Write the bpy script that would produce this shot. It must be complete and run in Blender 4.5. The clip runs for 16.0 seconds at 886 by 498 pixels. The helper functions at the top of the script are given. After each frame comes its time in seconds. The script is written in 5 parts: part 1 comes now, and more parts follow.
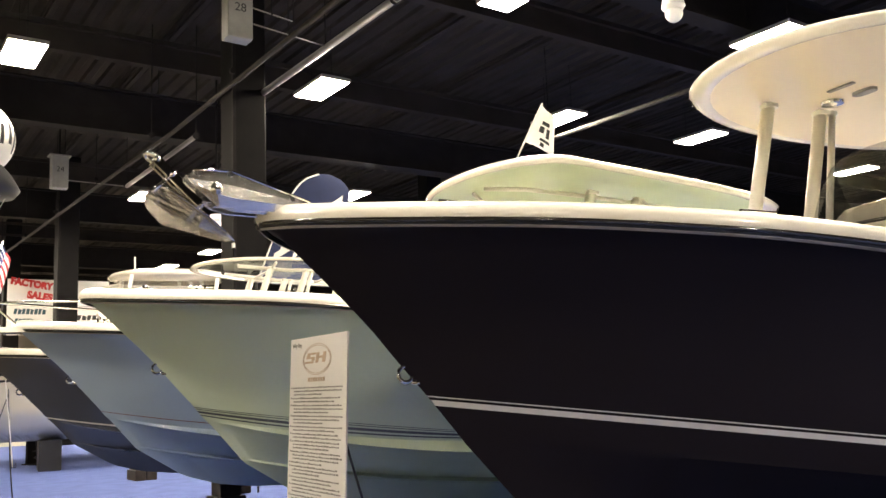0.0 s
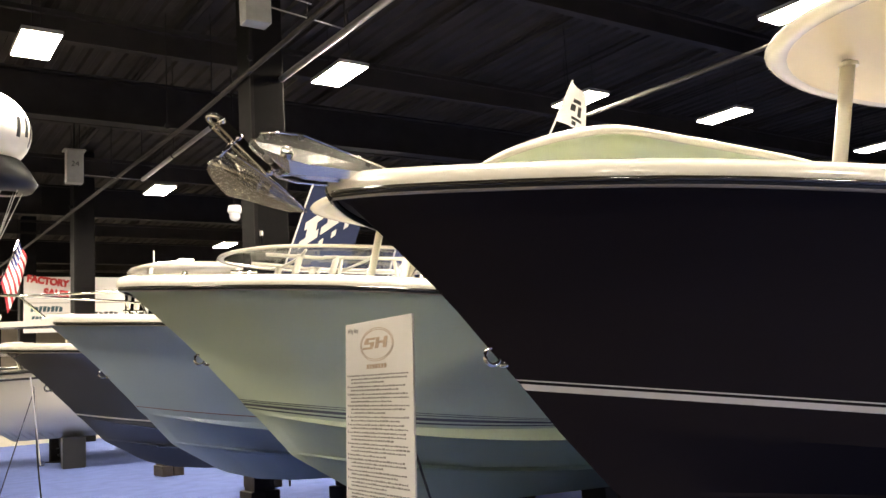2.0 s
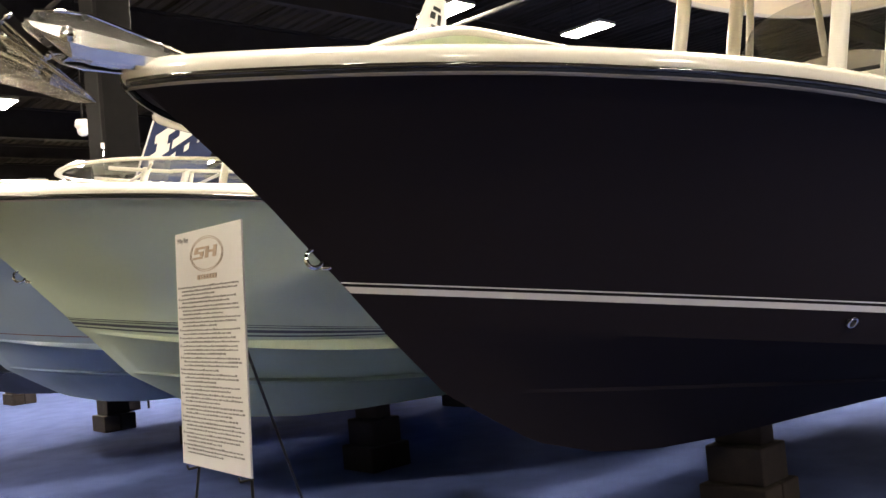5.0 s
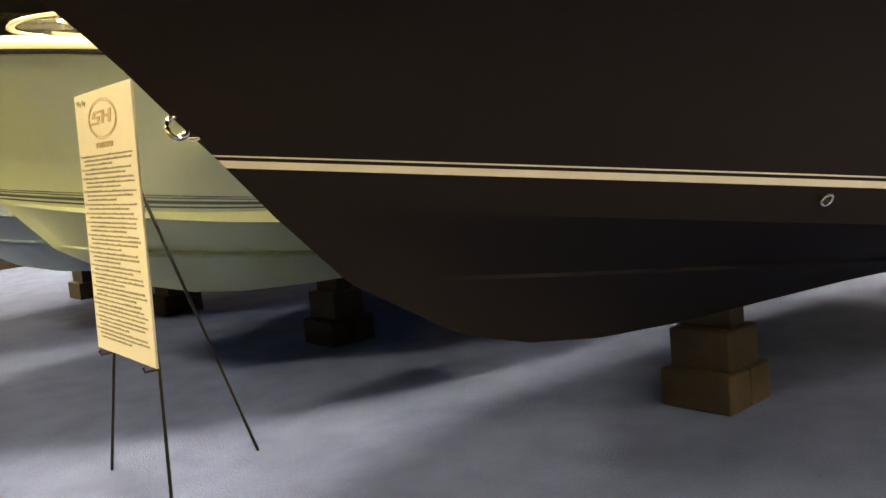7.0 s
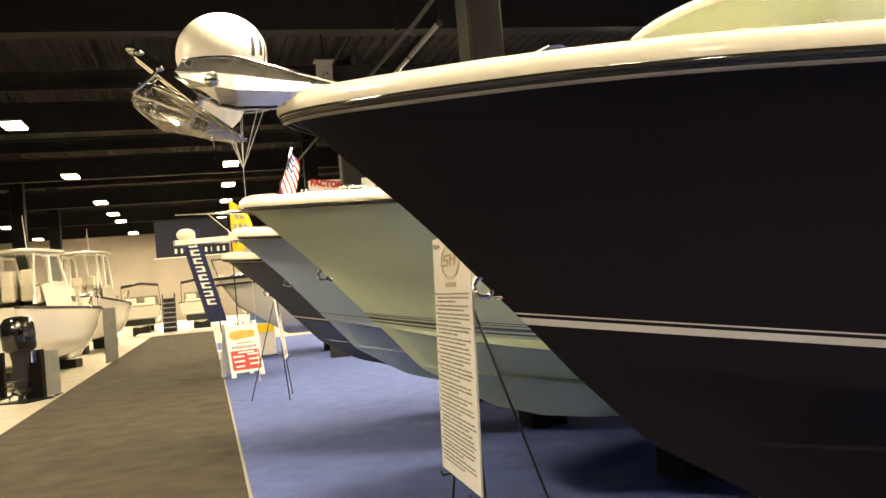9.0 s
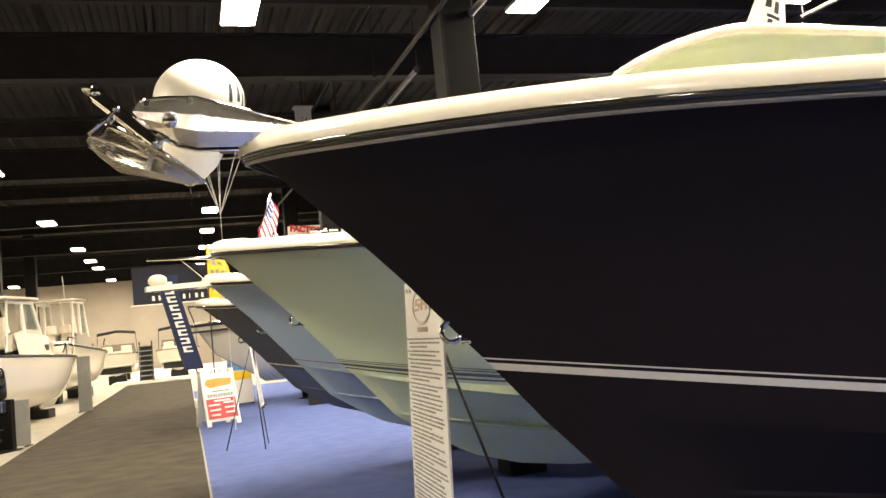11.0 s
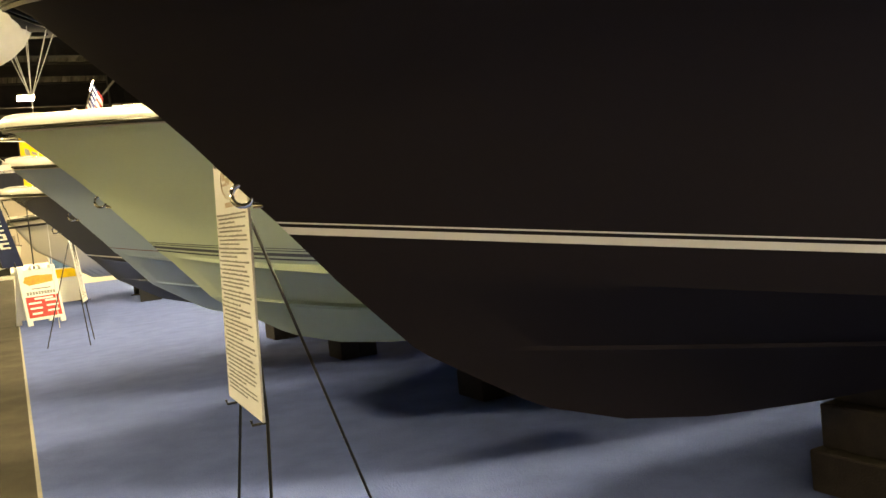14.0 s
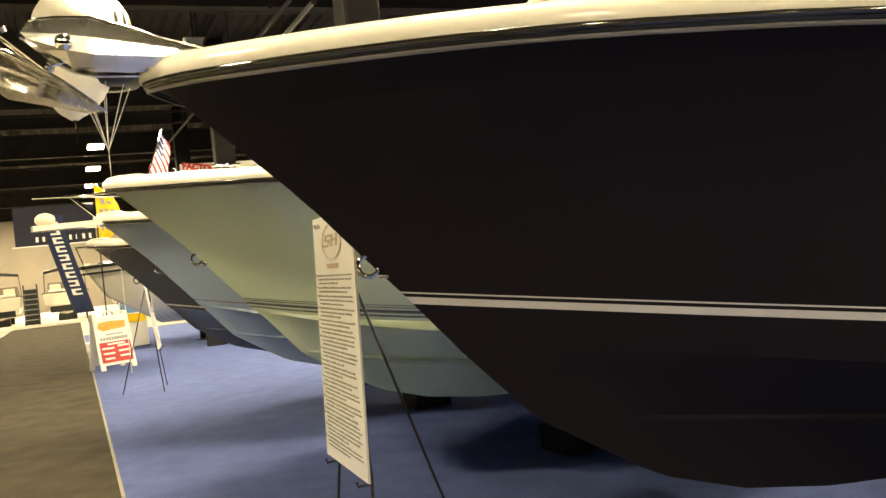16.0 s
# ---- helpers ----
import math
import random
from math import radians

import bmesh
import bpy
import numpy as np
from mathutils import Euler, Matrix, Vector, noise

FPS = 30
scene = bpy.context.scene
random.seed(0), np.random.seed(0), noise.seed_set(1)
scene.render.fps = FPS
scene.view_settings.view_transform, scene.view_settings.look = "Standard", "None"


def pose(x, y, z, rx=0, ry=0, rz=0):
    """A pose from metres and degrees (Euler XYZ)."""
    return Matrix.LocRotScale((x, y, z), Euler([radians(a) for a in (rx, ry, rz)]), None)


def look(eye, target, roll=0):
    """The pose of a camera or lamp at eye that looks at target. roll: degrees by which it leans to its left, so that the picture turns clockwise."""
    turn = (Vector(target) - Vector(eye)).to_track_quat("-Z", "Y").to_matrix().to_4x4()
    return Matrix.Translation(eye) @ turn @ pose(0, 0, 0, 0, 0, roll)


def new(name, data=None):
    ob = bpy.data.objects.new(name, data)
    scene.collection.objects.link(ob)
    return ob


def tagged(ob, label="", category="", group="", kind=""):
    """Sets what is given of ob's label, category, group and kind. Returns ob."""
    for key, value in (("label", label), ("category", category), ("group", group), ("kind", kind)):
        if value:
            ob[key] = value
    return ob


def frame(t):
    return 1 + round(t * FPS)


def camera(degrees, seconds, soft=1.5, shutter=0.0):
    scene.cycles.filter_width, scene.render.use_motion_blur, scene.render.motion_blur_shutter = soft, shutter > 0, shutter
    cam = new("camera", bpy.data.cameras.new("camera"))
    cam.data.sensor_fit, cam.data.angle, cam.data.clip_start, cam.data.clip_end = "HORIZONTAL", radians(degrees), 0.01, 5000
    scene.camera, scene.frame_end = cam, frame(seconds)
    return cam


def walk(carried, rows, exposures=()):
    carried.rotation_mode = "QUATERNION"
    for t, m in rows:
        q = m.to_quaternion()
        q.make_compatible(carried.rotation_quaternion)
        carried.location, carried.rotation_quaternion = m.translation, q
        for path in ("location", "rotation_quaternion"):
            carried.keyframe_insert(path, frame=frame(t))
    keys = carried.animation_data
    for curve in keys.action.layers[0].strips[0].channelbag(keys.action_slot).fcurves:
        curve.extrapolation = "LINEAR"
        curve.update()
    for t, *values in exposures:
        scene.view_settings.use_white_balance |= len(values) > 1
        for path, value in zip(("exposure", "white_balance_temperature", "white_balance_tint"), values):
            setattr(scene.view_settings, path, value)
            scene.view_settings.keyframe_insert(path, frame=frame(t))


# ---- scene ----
cam = camera(53.9, 16.0)
PATH = [
    (0, (0.106, 0.134, 1.628), (0.066, 2.11, 1.935), -2.4),
    (0.5, (-0.083, 0.124, 1.615), (-0.161, 2.1, 1.913), -2.6),
    (1, (-0.151, 0.233, 1.605), (-0.226, 2.211, 1.895), -3.1),
    (1.5, (-0.182, 0.419, 1.629), (-0.252, 2.397, 1.919), -3.4),
    (2, (-0.225, 0.495, 1.619), (-0.289, 2.474, 1.904), -3.6),
    (2.5, (-0.324, 0.555, 1.623), (-0.337, 2.536, 1.901), -3.9),
    (3, (-0.415, 0.599, 1.618), (-0.246, 2.574, 1.882), -4.4),
    (3.5, (-0.401, 0.593, 1.624), (-0.073, 2.551, 1.871), -4.9),
    (4, (-0.259, 0.589, 1.623), (0.101, 2.542, 1.864), -5.2),
    (4.5, (-0.099, 0.598, 1.607), (0.182, 2.566, 1.827), -5.3),
    (4.9, (-0.035, 0.689, 1.544), (0.18, 2.674, 1.658), -5.3),
    (5, (-0.016, 0.672, 1.542), (0.19, 2.66, 1.619), -5.2),
    (5.2, (-0.003, 0.728, 1.536), (0.2, 2.718, 1.532), -5.3),
    (7.5, (0.599, 1.245, 1.57), (0.689, 3.228, 1.327), -5.8),
    (8, (0.716, 1.297, 1.632), (0.52, 3.277, 1.433), -6.1),
    (8.5, (0.802, 1.279, 1.693), (0.201, 3.185, 1.621), -5.5),
    (9, (0.822, 1.13, 1.719), (0.109, 2.997, 1.79), -5.1),
    (11.3, (0.843, 1.244, 1.706), (0.201, 3.13, 1.878), -5.9),
    (11.5, (0.839, 1.255, 1.696), (0.221, 3.15, 1.863), -5.9),
    (12, (0.856, 1.243, 1.669), (0.277, 3.151, 1.818), -6.1),
    (12.5, (0.891, 1.262, 1.631), (0.361, 3.188, 1.732), -5.9),
    (13, (0.97, 1.287, 1.603), (0.531, 3.238, 1.614), -5.9),
    (13.5, (0.995, 1.318, 1.577), (0.63, 3.284, 1.515), -6.0),
    (14, (0.981, 1.326, 1.579), (0.634, 3.293, 1.479), -5.9),
    (14.5, (0.926, 1.318, 1.62), (0.582, 3.285, 1.514), -6.0),
    (15, (0.849, 1.287, 1.669), (0.494, 3.253, 1.579), -6.0),
    (15.5, (0.793, 1.252, 1.684), (0.384, 3.209, 1.647), -6.1),
    (16, (0.763, 1.253, 1.702), (0.308, 3.201, 1.708), -6.2),
]
walk(cam, [(t, look(eye, target, roll)) for t, eye, target, roll in PATH],
     exposures=[(0, 0.24, 6850, 12), (5.2, 0.22, 6750, 12), (7.3, 0.85, 14800, -4), (8.2, 0.8, 14800, -1), (8.7, 0.5, 9300, 6), (9.2, 0.45, 8400, 7), (11.3, 0.5, 7000, 10), (12.5, 0.44, 6950, 9), (13.2, 0.42, 9000, 4), (13.8, 0.52, 11000, -2), (15, 0.52, 11000, -3), (16, 0.42, 9000, 2)])


# ---- world: a closed hall, lit by ceiling panels only, some unseen and added ----
world = bpy.data.worlds.new("hall_world")
world.use_nodes = True
world.node_tree.nodes["Background"].inputs[0].default_value = (0.01, 0.01, 0.012, 1)
world.node_tree.nodes["Background"].inputs[1].default_value = 0.3
scene.world = world
PANEL_POWER = 280.0


# ---- materials ----
def mat(name, color, rough=0.5, metal=0.0, vary=0.12, scale=6.0, fine=90.0, bump=0.05, coat=0.0, spec=0.5, dark=None):
    """Principled surface with variation at two scales and fine relief."""
    m = bpy.data.materials.new(name)
    m.use_nodes = True
    nt = m.node_tree
    b = nt.nodes["Principled BSDF"]
    b.inputs["Metallic"].default_value = metal
    b.inputs["Roughness"].default_value = rough
    b.inputs["Coat Weight"].default_value = coat
    b.inputs["Coat Roughness"].default_value = 0.04
    b.inputs["Specular IOR Level"].default_value = spec
    tc = nt.nodes.new("ShaderNodeTexCoord")
    n1 = nt.nodes.new("ShaderNodeTexNoise")
    n1.inputs["Scale"].default_value = scale
    n1.inputs["Detail"].default_value = 5
    n2 = nt.nodes.new("ShaderNodeTexNoise")
    n2.inputs["Scale"].default_value = fine
    n2.inputs["Detail"].default_value = 3
    mx = nt.nodes.new("ShaderNodeMath")
    mx.operation = "MULTIPLY_ADD"
    mx.inputs[1].default_value = 0.4
    nt.links.new(tc.outputs["Object"], n1.inputs["Vector"])
    nt.links.new(tc.outputs["Object"], n2.inputs["Vector"])
    nt.links.new(n2.outputs["Fac"], mx.inputs[0])
    nt.links.new(n1.outputs["Fac"], mx.inputs[2])
    ramp = nt.nodes.new("ShaderNodeValToRGB")
    lo = dark if dark else tuple(c * (1 - vary) for c in color)
    hi = tuple(min(1, c * (1 + vary)) for c in color)
    ramp.color_ramp.elements[0].position, ramp.color_ramp.elements[1].position = 0.45, 0.95
    ramp.color_ramp.elements[0].color, ramp.color_ramp.elements[1].color = (*lo, 1), (*hi, 1)
    nt.links.new(mx.outputs[0], ramp.inputs["Fac"])
    nt.links.new(ramp.outputs["Color"], b.inputs["Base Color"])
    if bump:
        bp = nt.nodes.new("ShaderNodeBump")
        bp.inputs["Strength"].default_value = bump
        bp.inputs["Distance"].default_value = 0.01
        nt.links.new(n2.outputs["Fac"], bp.inputs["Height"])
        nt.links.new(bp.outputs["Normal"], b.inputs["Normal"])
    return m


def glow(name, color, power):
    m = bpy.data.materials.new(name)
    m.use_nodes = True
    b = m.node_tree.nodes["Principled BSDF"]
    b.inputs["Base Color"].default_value = (0.8, 0.8, 0.8, 1)
    b.inputs["Emission Color"].default_value = (*color, 1)
    b.inputs["Emission Strength"].default_value = power
    return m


def glassy(name, color, rough=0.03, alpha=0.35):
    m = bpy.data.materials.new(name)
    m.use_nodes = True
    b = m.node_tree.nodes["Principled BSDF"]
    b.inputs["Base Color"].default_value = (*color, 1)
    b.inputs["Roughness"].default_value = rough
    b.inputs["Alpha"].default_value = alpha
    return m


def gel(name, color, vary=0.03):
    return mat(name, color, rough=0.16, vary=vary, scale=1.3, fine=40, bump=0.004, coat=0.6)


M_NAVY = mat("navy_gelcoat", (0.0165, 0.0140, 0.0178), rough=0.5, vary=0.05, scale=1.3, fine=40, bump=0.004, spec=0.06)
M_SEAFOAM = gel("seafoam_gelcoat", (0.50, 0.585, 0.43))
M_SKY = gel("light_blue_gelcoat", (0.34, 0.44, 0.55))
M_GREY = gel("dark_grey_gelcoat", (0.075, 0.085, 0.115))
M_WHITE = gel("white_gelcoat", (0.80, 0.77, 0.68))
M_CREAM = gel("cream_gelcoat", (0.74, 0.70, 0.58))
M_BAND = gel("silver_stripe", (0.74, 0.73, 0.70))
M_FLAGRED_ = gel("thin_maroon_line", (0.20, 0.07, 0.06))
M_PIN = gel("pinstripe_grey", (0.10, 0.11, 0.12))
M_CHROME = mat("polished_stainless", (0.86, 0.85, 0.82), rough=0.05, metal=1.0, vary=0.03, scale=14, bump=0.0)
M_CHROME2 = mat("worn_polished_stainless", (0.90, 0.88, 0.84), rough=0.10, metal=1.0, vary=0.06, scale=10, fine=6, bump=0.05)
M_GLOSSRAIL = mat("glossy_black_bead", (0.018, 0.016, 0.014), rough=0.10, vary=0.1, bump=0.0, coat=1.0)
M_LIP = mat("dull_beige_moulded_lip", (0.34, 0.31, 0.255), rough=0.35, vary=0.08)
# white gelcoat darkened in colour for the weaker light on the far boats
M_DIMWHITE = gel("dimmed_white_gelcoat", (0.60, 0.56, 0.47))
M_CHEEK = mat("brushed_stainless_plate", (0.88, 0.86, 0.82), rough=0.24, metal=1.0, vary=0.06, scale=10, fine=5, bump=0.08)
# cream with the warm bounce light from the deck put into its colour
M_LINER = mat("cream_liner_warm_bounce", (0.80, 0.71, 0.52), rough=0.32, vary=0.05, scale=1.5, bump=0.01)
M_RAIL = mat("rub_rail_dark_vinyl", (0.03, 0.03, 0.03), rough=0.25, vary=0.1)
M_BLACK = mat("black_plastic", (0.012, 0.012, 0.013), rough=0.4, vary=0.2)
M_GLOSS = mat("glossy_black_cowl", (0.010, 0.010, 0.011), rough=0.12, vary=0.1, bump=0.0, coat=0.5)
M_POWDER = mat("white_powder_coat", (0.80, 0.78, 0.70), rough=0.3, vary=0.03, bump=0.01)
M_TINT = glassy("tinted_acrylic", (0.02, 0.02, 0.02), alpha=0.55)
M_GLASS = glassy("pale_cabin_glass", (0.35, 0.38, 0.34), alpha=0.22)
M_CLEAR = glassy("smoked_clear_vinyl", (0.30, 0.32, 0.30), alpha=0.35)
M_BLUE = mat("blue_carpet", (0.088, 0.122, 0.295), rough=0.95, vary=0.16, scale=3.0, fine=90, bump=0.5, spec=0.1)
M_AISLE = mat("grey_brown_carpet", (0.054, 0.047, 0.035), rough=0.95, vary=0.3, scale=2.2, fine=120, bump=0.5, spec=0.1)
M_FLOOR = mat("pale_exhibition_floor", (0.36, 0.33, 0.26), rough=0.6, vary=0.12, scale=1.2)
M_CEIL = mat("black_painted_steel_deck", (0.025, 0.0215, 0.0195), rough=0.8, vary=0.3, scale=1.0, bump=0.1, spec=0.08)
M_STEEL = mat("black_painted_beam", (0.013, 0.0115, 0.0115), rough=0.7, vary=0.3, scale=2.0, spec=0.08)
M_COL = mat("dark_column_cladding", (0.006, 0.0055, 0.0055), rough=0.7, vary=0.2, scale=2.0, spec=0.08)
M_CONDUIT = mat("galvanised_conduit", (0.20, 0.19, 0.18), rough=0.5, metal=0.3, vary=0.15)
M_PIPE = mat("dull_black_iron_pipe", (0.040, 0.036, 0.033), rough=0.8, vary=0.2, spec=0.1)
M_GREYBOX = mat("grey_painted_box", (0.23, 0.23, 0.22), rough=0.6, vary=0.1)
M_WALL = mat("beige_hall_wall", (0.40, 0.35, 0.29), rough=0.85, vary=0.08, scale=0.6)
M_DRAPE = mat("black_drape", (0.015, 0.014, 0.014), rough=0.95, vary=0.3, scale=0.8, spec=0.08)
M_BLOCK = mat("dark_stained_timber_block", (0.030, 0.022, 0.018), rough=0.85, vary=0.35, scale=9, bump=0.3)
M_BOARD = mat("white_foam_board", (0.78, 0.76, 0.72), rough=0.45, vary=0.02, bump=0.01)
M_INK = mat("grey_print_ink", (0.24, 0.23, 0.21), rough=0.6, vary=0.15)
M_BRONZE = mat("bronze_print_ink", (0.50, 0.38, 0.27), rough=0.5, vary=0.2, scale=30)
M_EASEL = mat("black_easel_steel", (0.014, 0.014, 0.016), rough=0.35, metal=0.3, vary=0.1)
M_PLASTIC = mat("white_plastic", (0.78, 0.77, 0.73), rough=0.4, vary=0.03)
M_RED = mat("red_print", (0.52, 0.03, 0.03), rough=0.5, vary=0.1)
M_ORANGE = mat("orange_print", (0.75, 0.32, 0.04), rough=0.5, vary=0.25, scale=20)
M_YELLOW = mat("yellow_cloth", (0.80, 0.52, 0.03), rough=0.8, vary=0.12)
M_BLUEFLAG = mat("royal_blue_cloth", (0.010, 0.019, 0.070), rough=0.8, vary=0.12)
M_NAVYFLAG = mat("black_blue_cloth", (0.010, 0.012, 0.025), rough=0.85, vary=0.15)
M_CLOTH = mat("white_cloth", (0.76, 0.74, 0.70), rough=0.85, vary=0.06, bump=0.15)
M_FLAGRED = mat("flag_red_cloth", (0.42, 0.03, 0.04), rough=0.85, vary=0.1)
M_FLAGBLUE = mat("flag_blue_cloth", (0.02, 0.03, 0.13), rough=0.85, vary=0.1)
M_VINYL = mat("cream_vinyl_cushion", (0.66, 0.60, 0.48), rough=0.5, vary=0.06)
M_BALLOON = mat("cream_balloon_skin", (0.78, 0.75, 0.66), rough=0.35, vary=0.04, bump=0.02)
M_PANEL = glow("lit_panel_diffuser", (1.0, 0.90, 0.74), PANEL_POWER)


# ---- builders ----
def part(name, bm, material, parent=None, label="", smooth=False):
    me = bpy.data.meshes.new(name)
    bmesh.ops.recalc_face_normals(bm, faces=bm.faces)
    bm.to_mesh(me)
    bm.free()
    for m in material if isinstance(material, (list, tuple)) else [material]:
        me.materials.append(m)
    if smooth:
        me.shade_smooth()
    ob = new(name, me)
    ob.parent = parent
    return tagged(ob, label)


def box(bm, lo, hi, bevel=0.0, m=None):
    c = [(a + b) / 2 for a, b in zip(lo, hi)]
    d = [b - a for a, b in zip(lo, hi)]
    made = bmesh.ops.create_cube(bm, size=1, matrix=(m or Matrix()) @ Matrix.Translation(c) @ Matrix.Diagonal((*d, 1)))
    if bevel:
        es = list({e for v in made["verts"] for e in v.link_edges})
        bmesh.ops.bevel(bm, geom=es, offset=bevel, segments=2, affect="EDGES", profile=0.5)
    return bm


def boxed(lo, hi, bevel=0.0, m=None):
    return box(bmesh.new(), lo, hi, bevel, m)


def tube(bm, pts, r, seg=8, closed=False, flat=1.0):
    """A round bar swept along points; r may be one radius or one per point."""
    pts = [Vector(p) for p in pts]
    n = len(pts)
    rr = r if isinstance(r, (list, tuple)) else [r] * n
    rings = []
    up = Vector((0, 0, 1))
    for i, p in enumerate(pts):
        a, b = (pts[i - 1], pts[(i + 1) % n]) if closed else (pts[max(i - 1, 0)], pts[min(i + 1, n - 1)])
        t = (b - a).normalized()
        side = t.cross(up)
        side = side.normalized() if side.length > 0.05 else t.cross(Vector((1, 0, 0))).normalized()
        top = side.cross(t)
        rings.append([bm.verts.new(p + rr[i] * (math.cos(k) * side + flat * math.sin(k) * top)) for k in [2 * math.pi * j / seg for j in range(seg)]])
    for i in range(n if closed else n - 1):
        a, b = rings[i], rings[(i + 1) % n]
        for j in range(seg):
            bm.faces.new((a[j], a[(j + 1) % seg], b[(j + 1) % seg], b[j]))
    if not closed:
        bm.faces.new(rings[0]), bm.faces.new(rings[-1][::-1])
    return bm


def tubes(pts, r, seg=8, closed=False, flat=1.0):
    return tube(bmesh.new(), pts, r, seg, closed, flat)


def loft(bm, rows, closed=False):
    """Quads between rows of points of equal count."""
    vs = [[bm.verts.new(p) for p in row] for row in rows]
    for a, b in zip(vs, vs[1:]):
        for j in range(len(a) if closed else len(a) - 1):
            k = (j + 1) % len(a)
            bm.faces.new((a[j], a[k], b[k], b[j]))
    return vs


def loft_bm(rows):
    bm = bmesh.new()
    loft(bm, rows)
    return bm


def slab(bm, outline, z0, z1, m=None):
    """An outline (x, y) made solid between two heights."""
    lo = [bm.verts.new((m or Matrix()) @ Vector((x, y, z0))) for x, y in outline]
    hi = [bm.verts.new((m or Matrix()) @ Vector((x, y, z1))) for x, y in outline]
    bm.faces.new(lo[::-1]), bm.faces.new(hi)
    for i in range(len(lo)):
        j = (i + 1) % len(lo)
        bm.faces.new((lo[i], lo[j], hi[j], hi[i]))
    return bm


def thing(name, m, label, category, group=""):
    ob = new(name)
    ob.matrix_basis = m
    ob.empty_display_size = 0.1
    return tagged(ob, label, category, group)


def letters(name, text, size, m, material, parent, label="", depth=0.002, align="CENTER", bold=0.0):
    cu = bpy.data.curves.new(name, "FONT")
    cu.body, cu.size, cu.extrude, cu.align_x, cu.align_y = text, size, depth, align, "CENTER"
    cu.offset = bold
    tmp = bpy.data.objects.new(name, cu)
    me = bpy.data.meshes.new_from_object(tmp)
    bpy.data.objects.remove(tmp)
    me.materials.append(material)
    ob = new(name, me)
    ob.parent = parent
    ob.matrix_basis = m
    return tagged(ob, label)


# The hall's own frame: along the aisle, across it towards the navy boat, and up.
A0 = Vector((-2.69, 6.31, 0))
AISLE_TURN = math.degrees(math.atan2(-0.592, 0.806))


def hall(along, across, z=0.0, turn=0.0):
    """A pose in the hall's frame: x runs across the aisle, y along it."""
    return pose(A0.x, A0.y, 0, 0, 0, -AISLE_TURN) @ pose(across, along, z, 0, 0, turn)


# ---- the hall ----
def flat(name, x0, x1, y0, y1, z0, z1, material, label, kind="structure"):
    ob = part(name, boxed((x0, y0, z0), (x1, y1, z1)), material)
    ob.matrix_basis = hall(0, 0)
    return tagged(ob, label, name.split("_")[0], kind=kind)


flat("floor", -45, 60, -40, 95, -0.20, -0.012, M_FLOOR, "pale hard exhibition hall floor")
flat("floor_carpet_aisle", -3.36, 0.0, -30, 46, -0.012, 0.0, M_AISLE, "worn grey-brown aisle carpet")
flat("floor_carpet_booth", 0.004, 45, -30, 30, -0.012, 0.004, M_BLUE, "bright blue booth carpet under the boats")
flat("trim_carpet_edge", -0.012, 0.016, -30, 30, 0.004, 0.008, mat("yellowed_carpet_tape", (0.22, 0.20, 0.15), rough=0.6), "pale tape along the carpet's edge")
flat("wall_north", -45, 60, 84, 84.4, -0.2, 11.5, M_WALL, "beige end wall of the hall")
flat("wall_south", -45, 60, -40.4, -40, -0.2, 11.5, M_DRAPE, "black draped end wall")
flat("wall_west", -45.4, -45, -40, 95, -0.2, 11.5, M_DRAPE, "black draped side wall")
flat("wall_east", 60, 60.4, -40, 95, -0.2, 11.5, M_DRAPE, "black draped side wall")

bm = bmesh.new()
rows = []
x = -45.0
prof = []
while x < 60:
    prof += [(x, 10.9), (x + 0.18, 10.9), (x + 0.24, 10.98), (x + 0.40, 10.98)]
    x += 0.46
loft(bm, [[(px, y, pz) for px, pz in prof] for y in (-40, 95)])
loft(bm, [[(-45, y, 11.5), (60, y, 11.5)] for y in (-40, 95)])
for k in range(19):
    y = -38 + 6.6 * k
    box(bm, (-45, y - 0.12, 9.9), (60, y + 0.12, 10.02))
    box(bm, (-45, y - 0.012, 10.02), (60, y + 0.012, 10.5))
    box(bm, (-45, y - 0.12, 10.5), (60, y + 0.12, 10.62))
for k in range(36):
    xx = -44 + 2.9 * k
    box(bm, (xx - 0.06, -40, 10.62), (xx + 0.06, 95, 10.70))
    box(bm, (xx - 0.05, -40, 10.82), (xx + 0.05, 95, 10.9))
ob = part("ceiling", bm, M_CEIL)
ob.matrix_basis = hall(0, 0)
tagged(ob, "black painted ribbed steel roof deck on beams", "ceiling", kind="structure")


def girder(along):
    g = thing("roof_girder", hall(along, 0), "deep black painted steel girder under the roof", "girder", "roof girders")
    part("web", boxed((-45, -0.02, 8.75), (60, 0.02, 9.85)), M_STEEL, g)
    part("flange", boxed((-45, -0.22, 9.85), (60, 0.22, 9.9)), M_STEEL, g)
    part("flange", boxed((-45, -0.22, 8.7), (60, 0.22, 8.75)), M_STEEL, g)


for k in range(-1, 6):
    girder(17.0 + 13.0 * k)


def column(along, across, w=0.74):
    c = thing("column", hall(along, across), "dark clad square hall column", "column", "hall columns")
    part("shaft", boxed((-w / 2, -w / 2, 0), (w / 2, w / 2, 10.9), 0.03), M_COL, c)
    part("corner_guard", boxed((-w / 2 - 0.012, -w / 2 - 0.012, 0), (-w / 2 + 0.06, -w / 2 + 0.06, 9.0), 0.004), M_STEEL, c)


for al_, ac_ in ((10.6, 5.6), (28.5, 5.74), (41.5, 5.8), (54.5, 5.9), (23.6, 19.3), (36.6, 19.3), (36.6, -10.5), (49.6, -10.5), (62.6, -10.5), (23.6, -10.5)):
    column(al_, ac_)

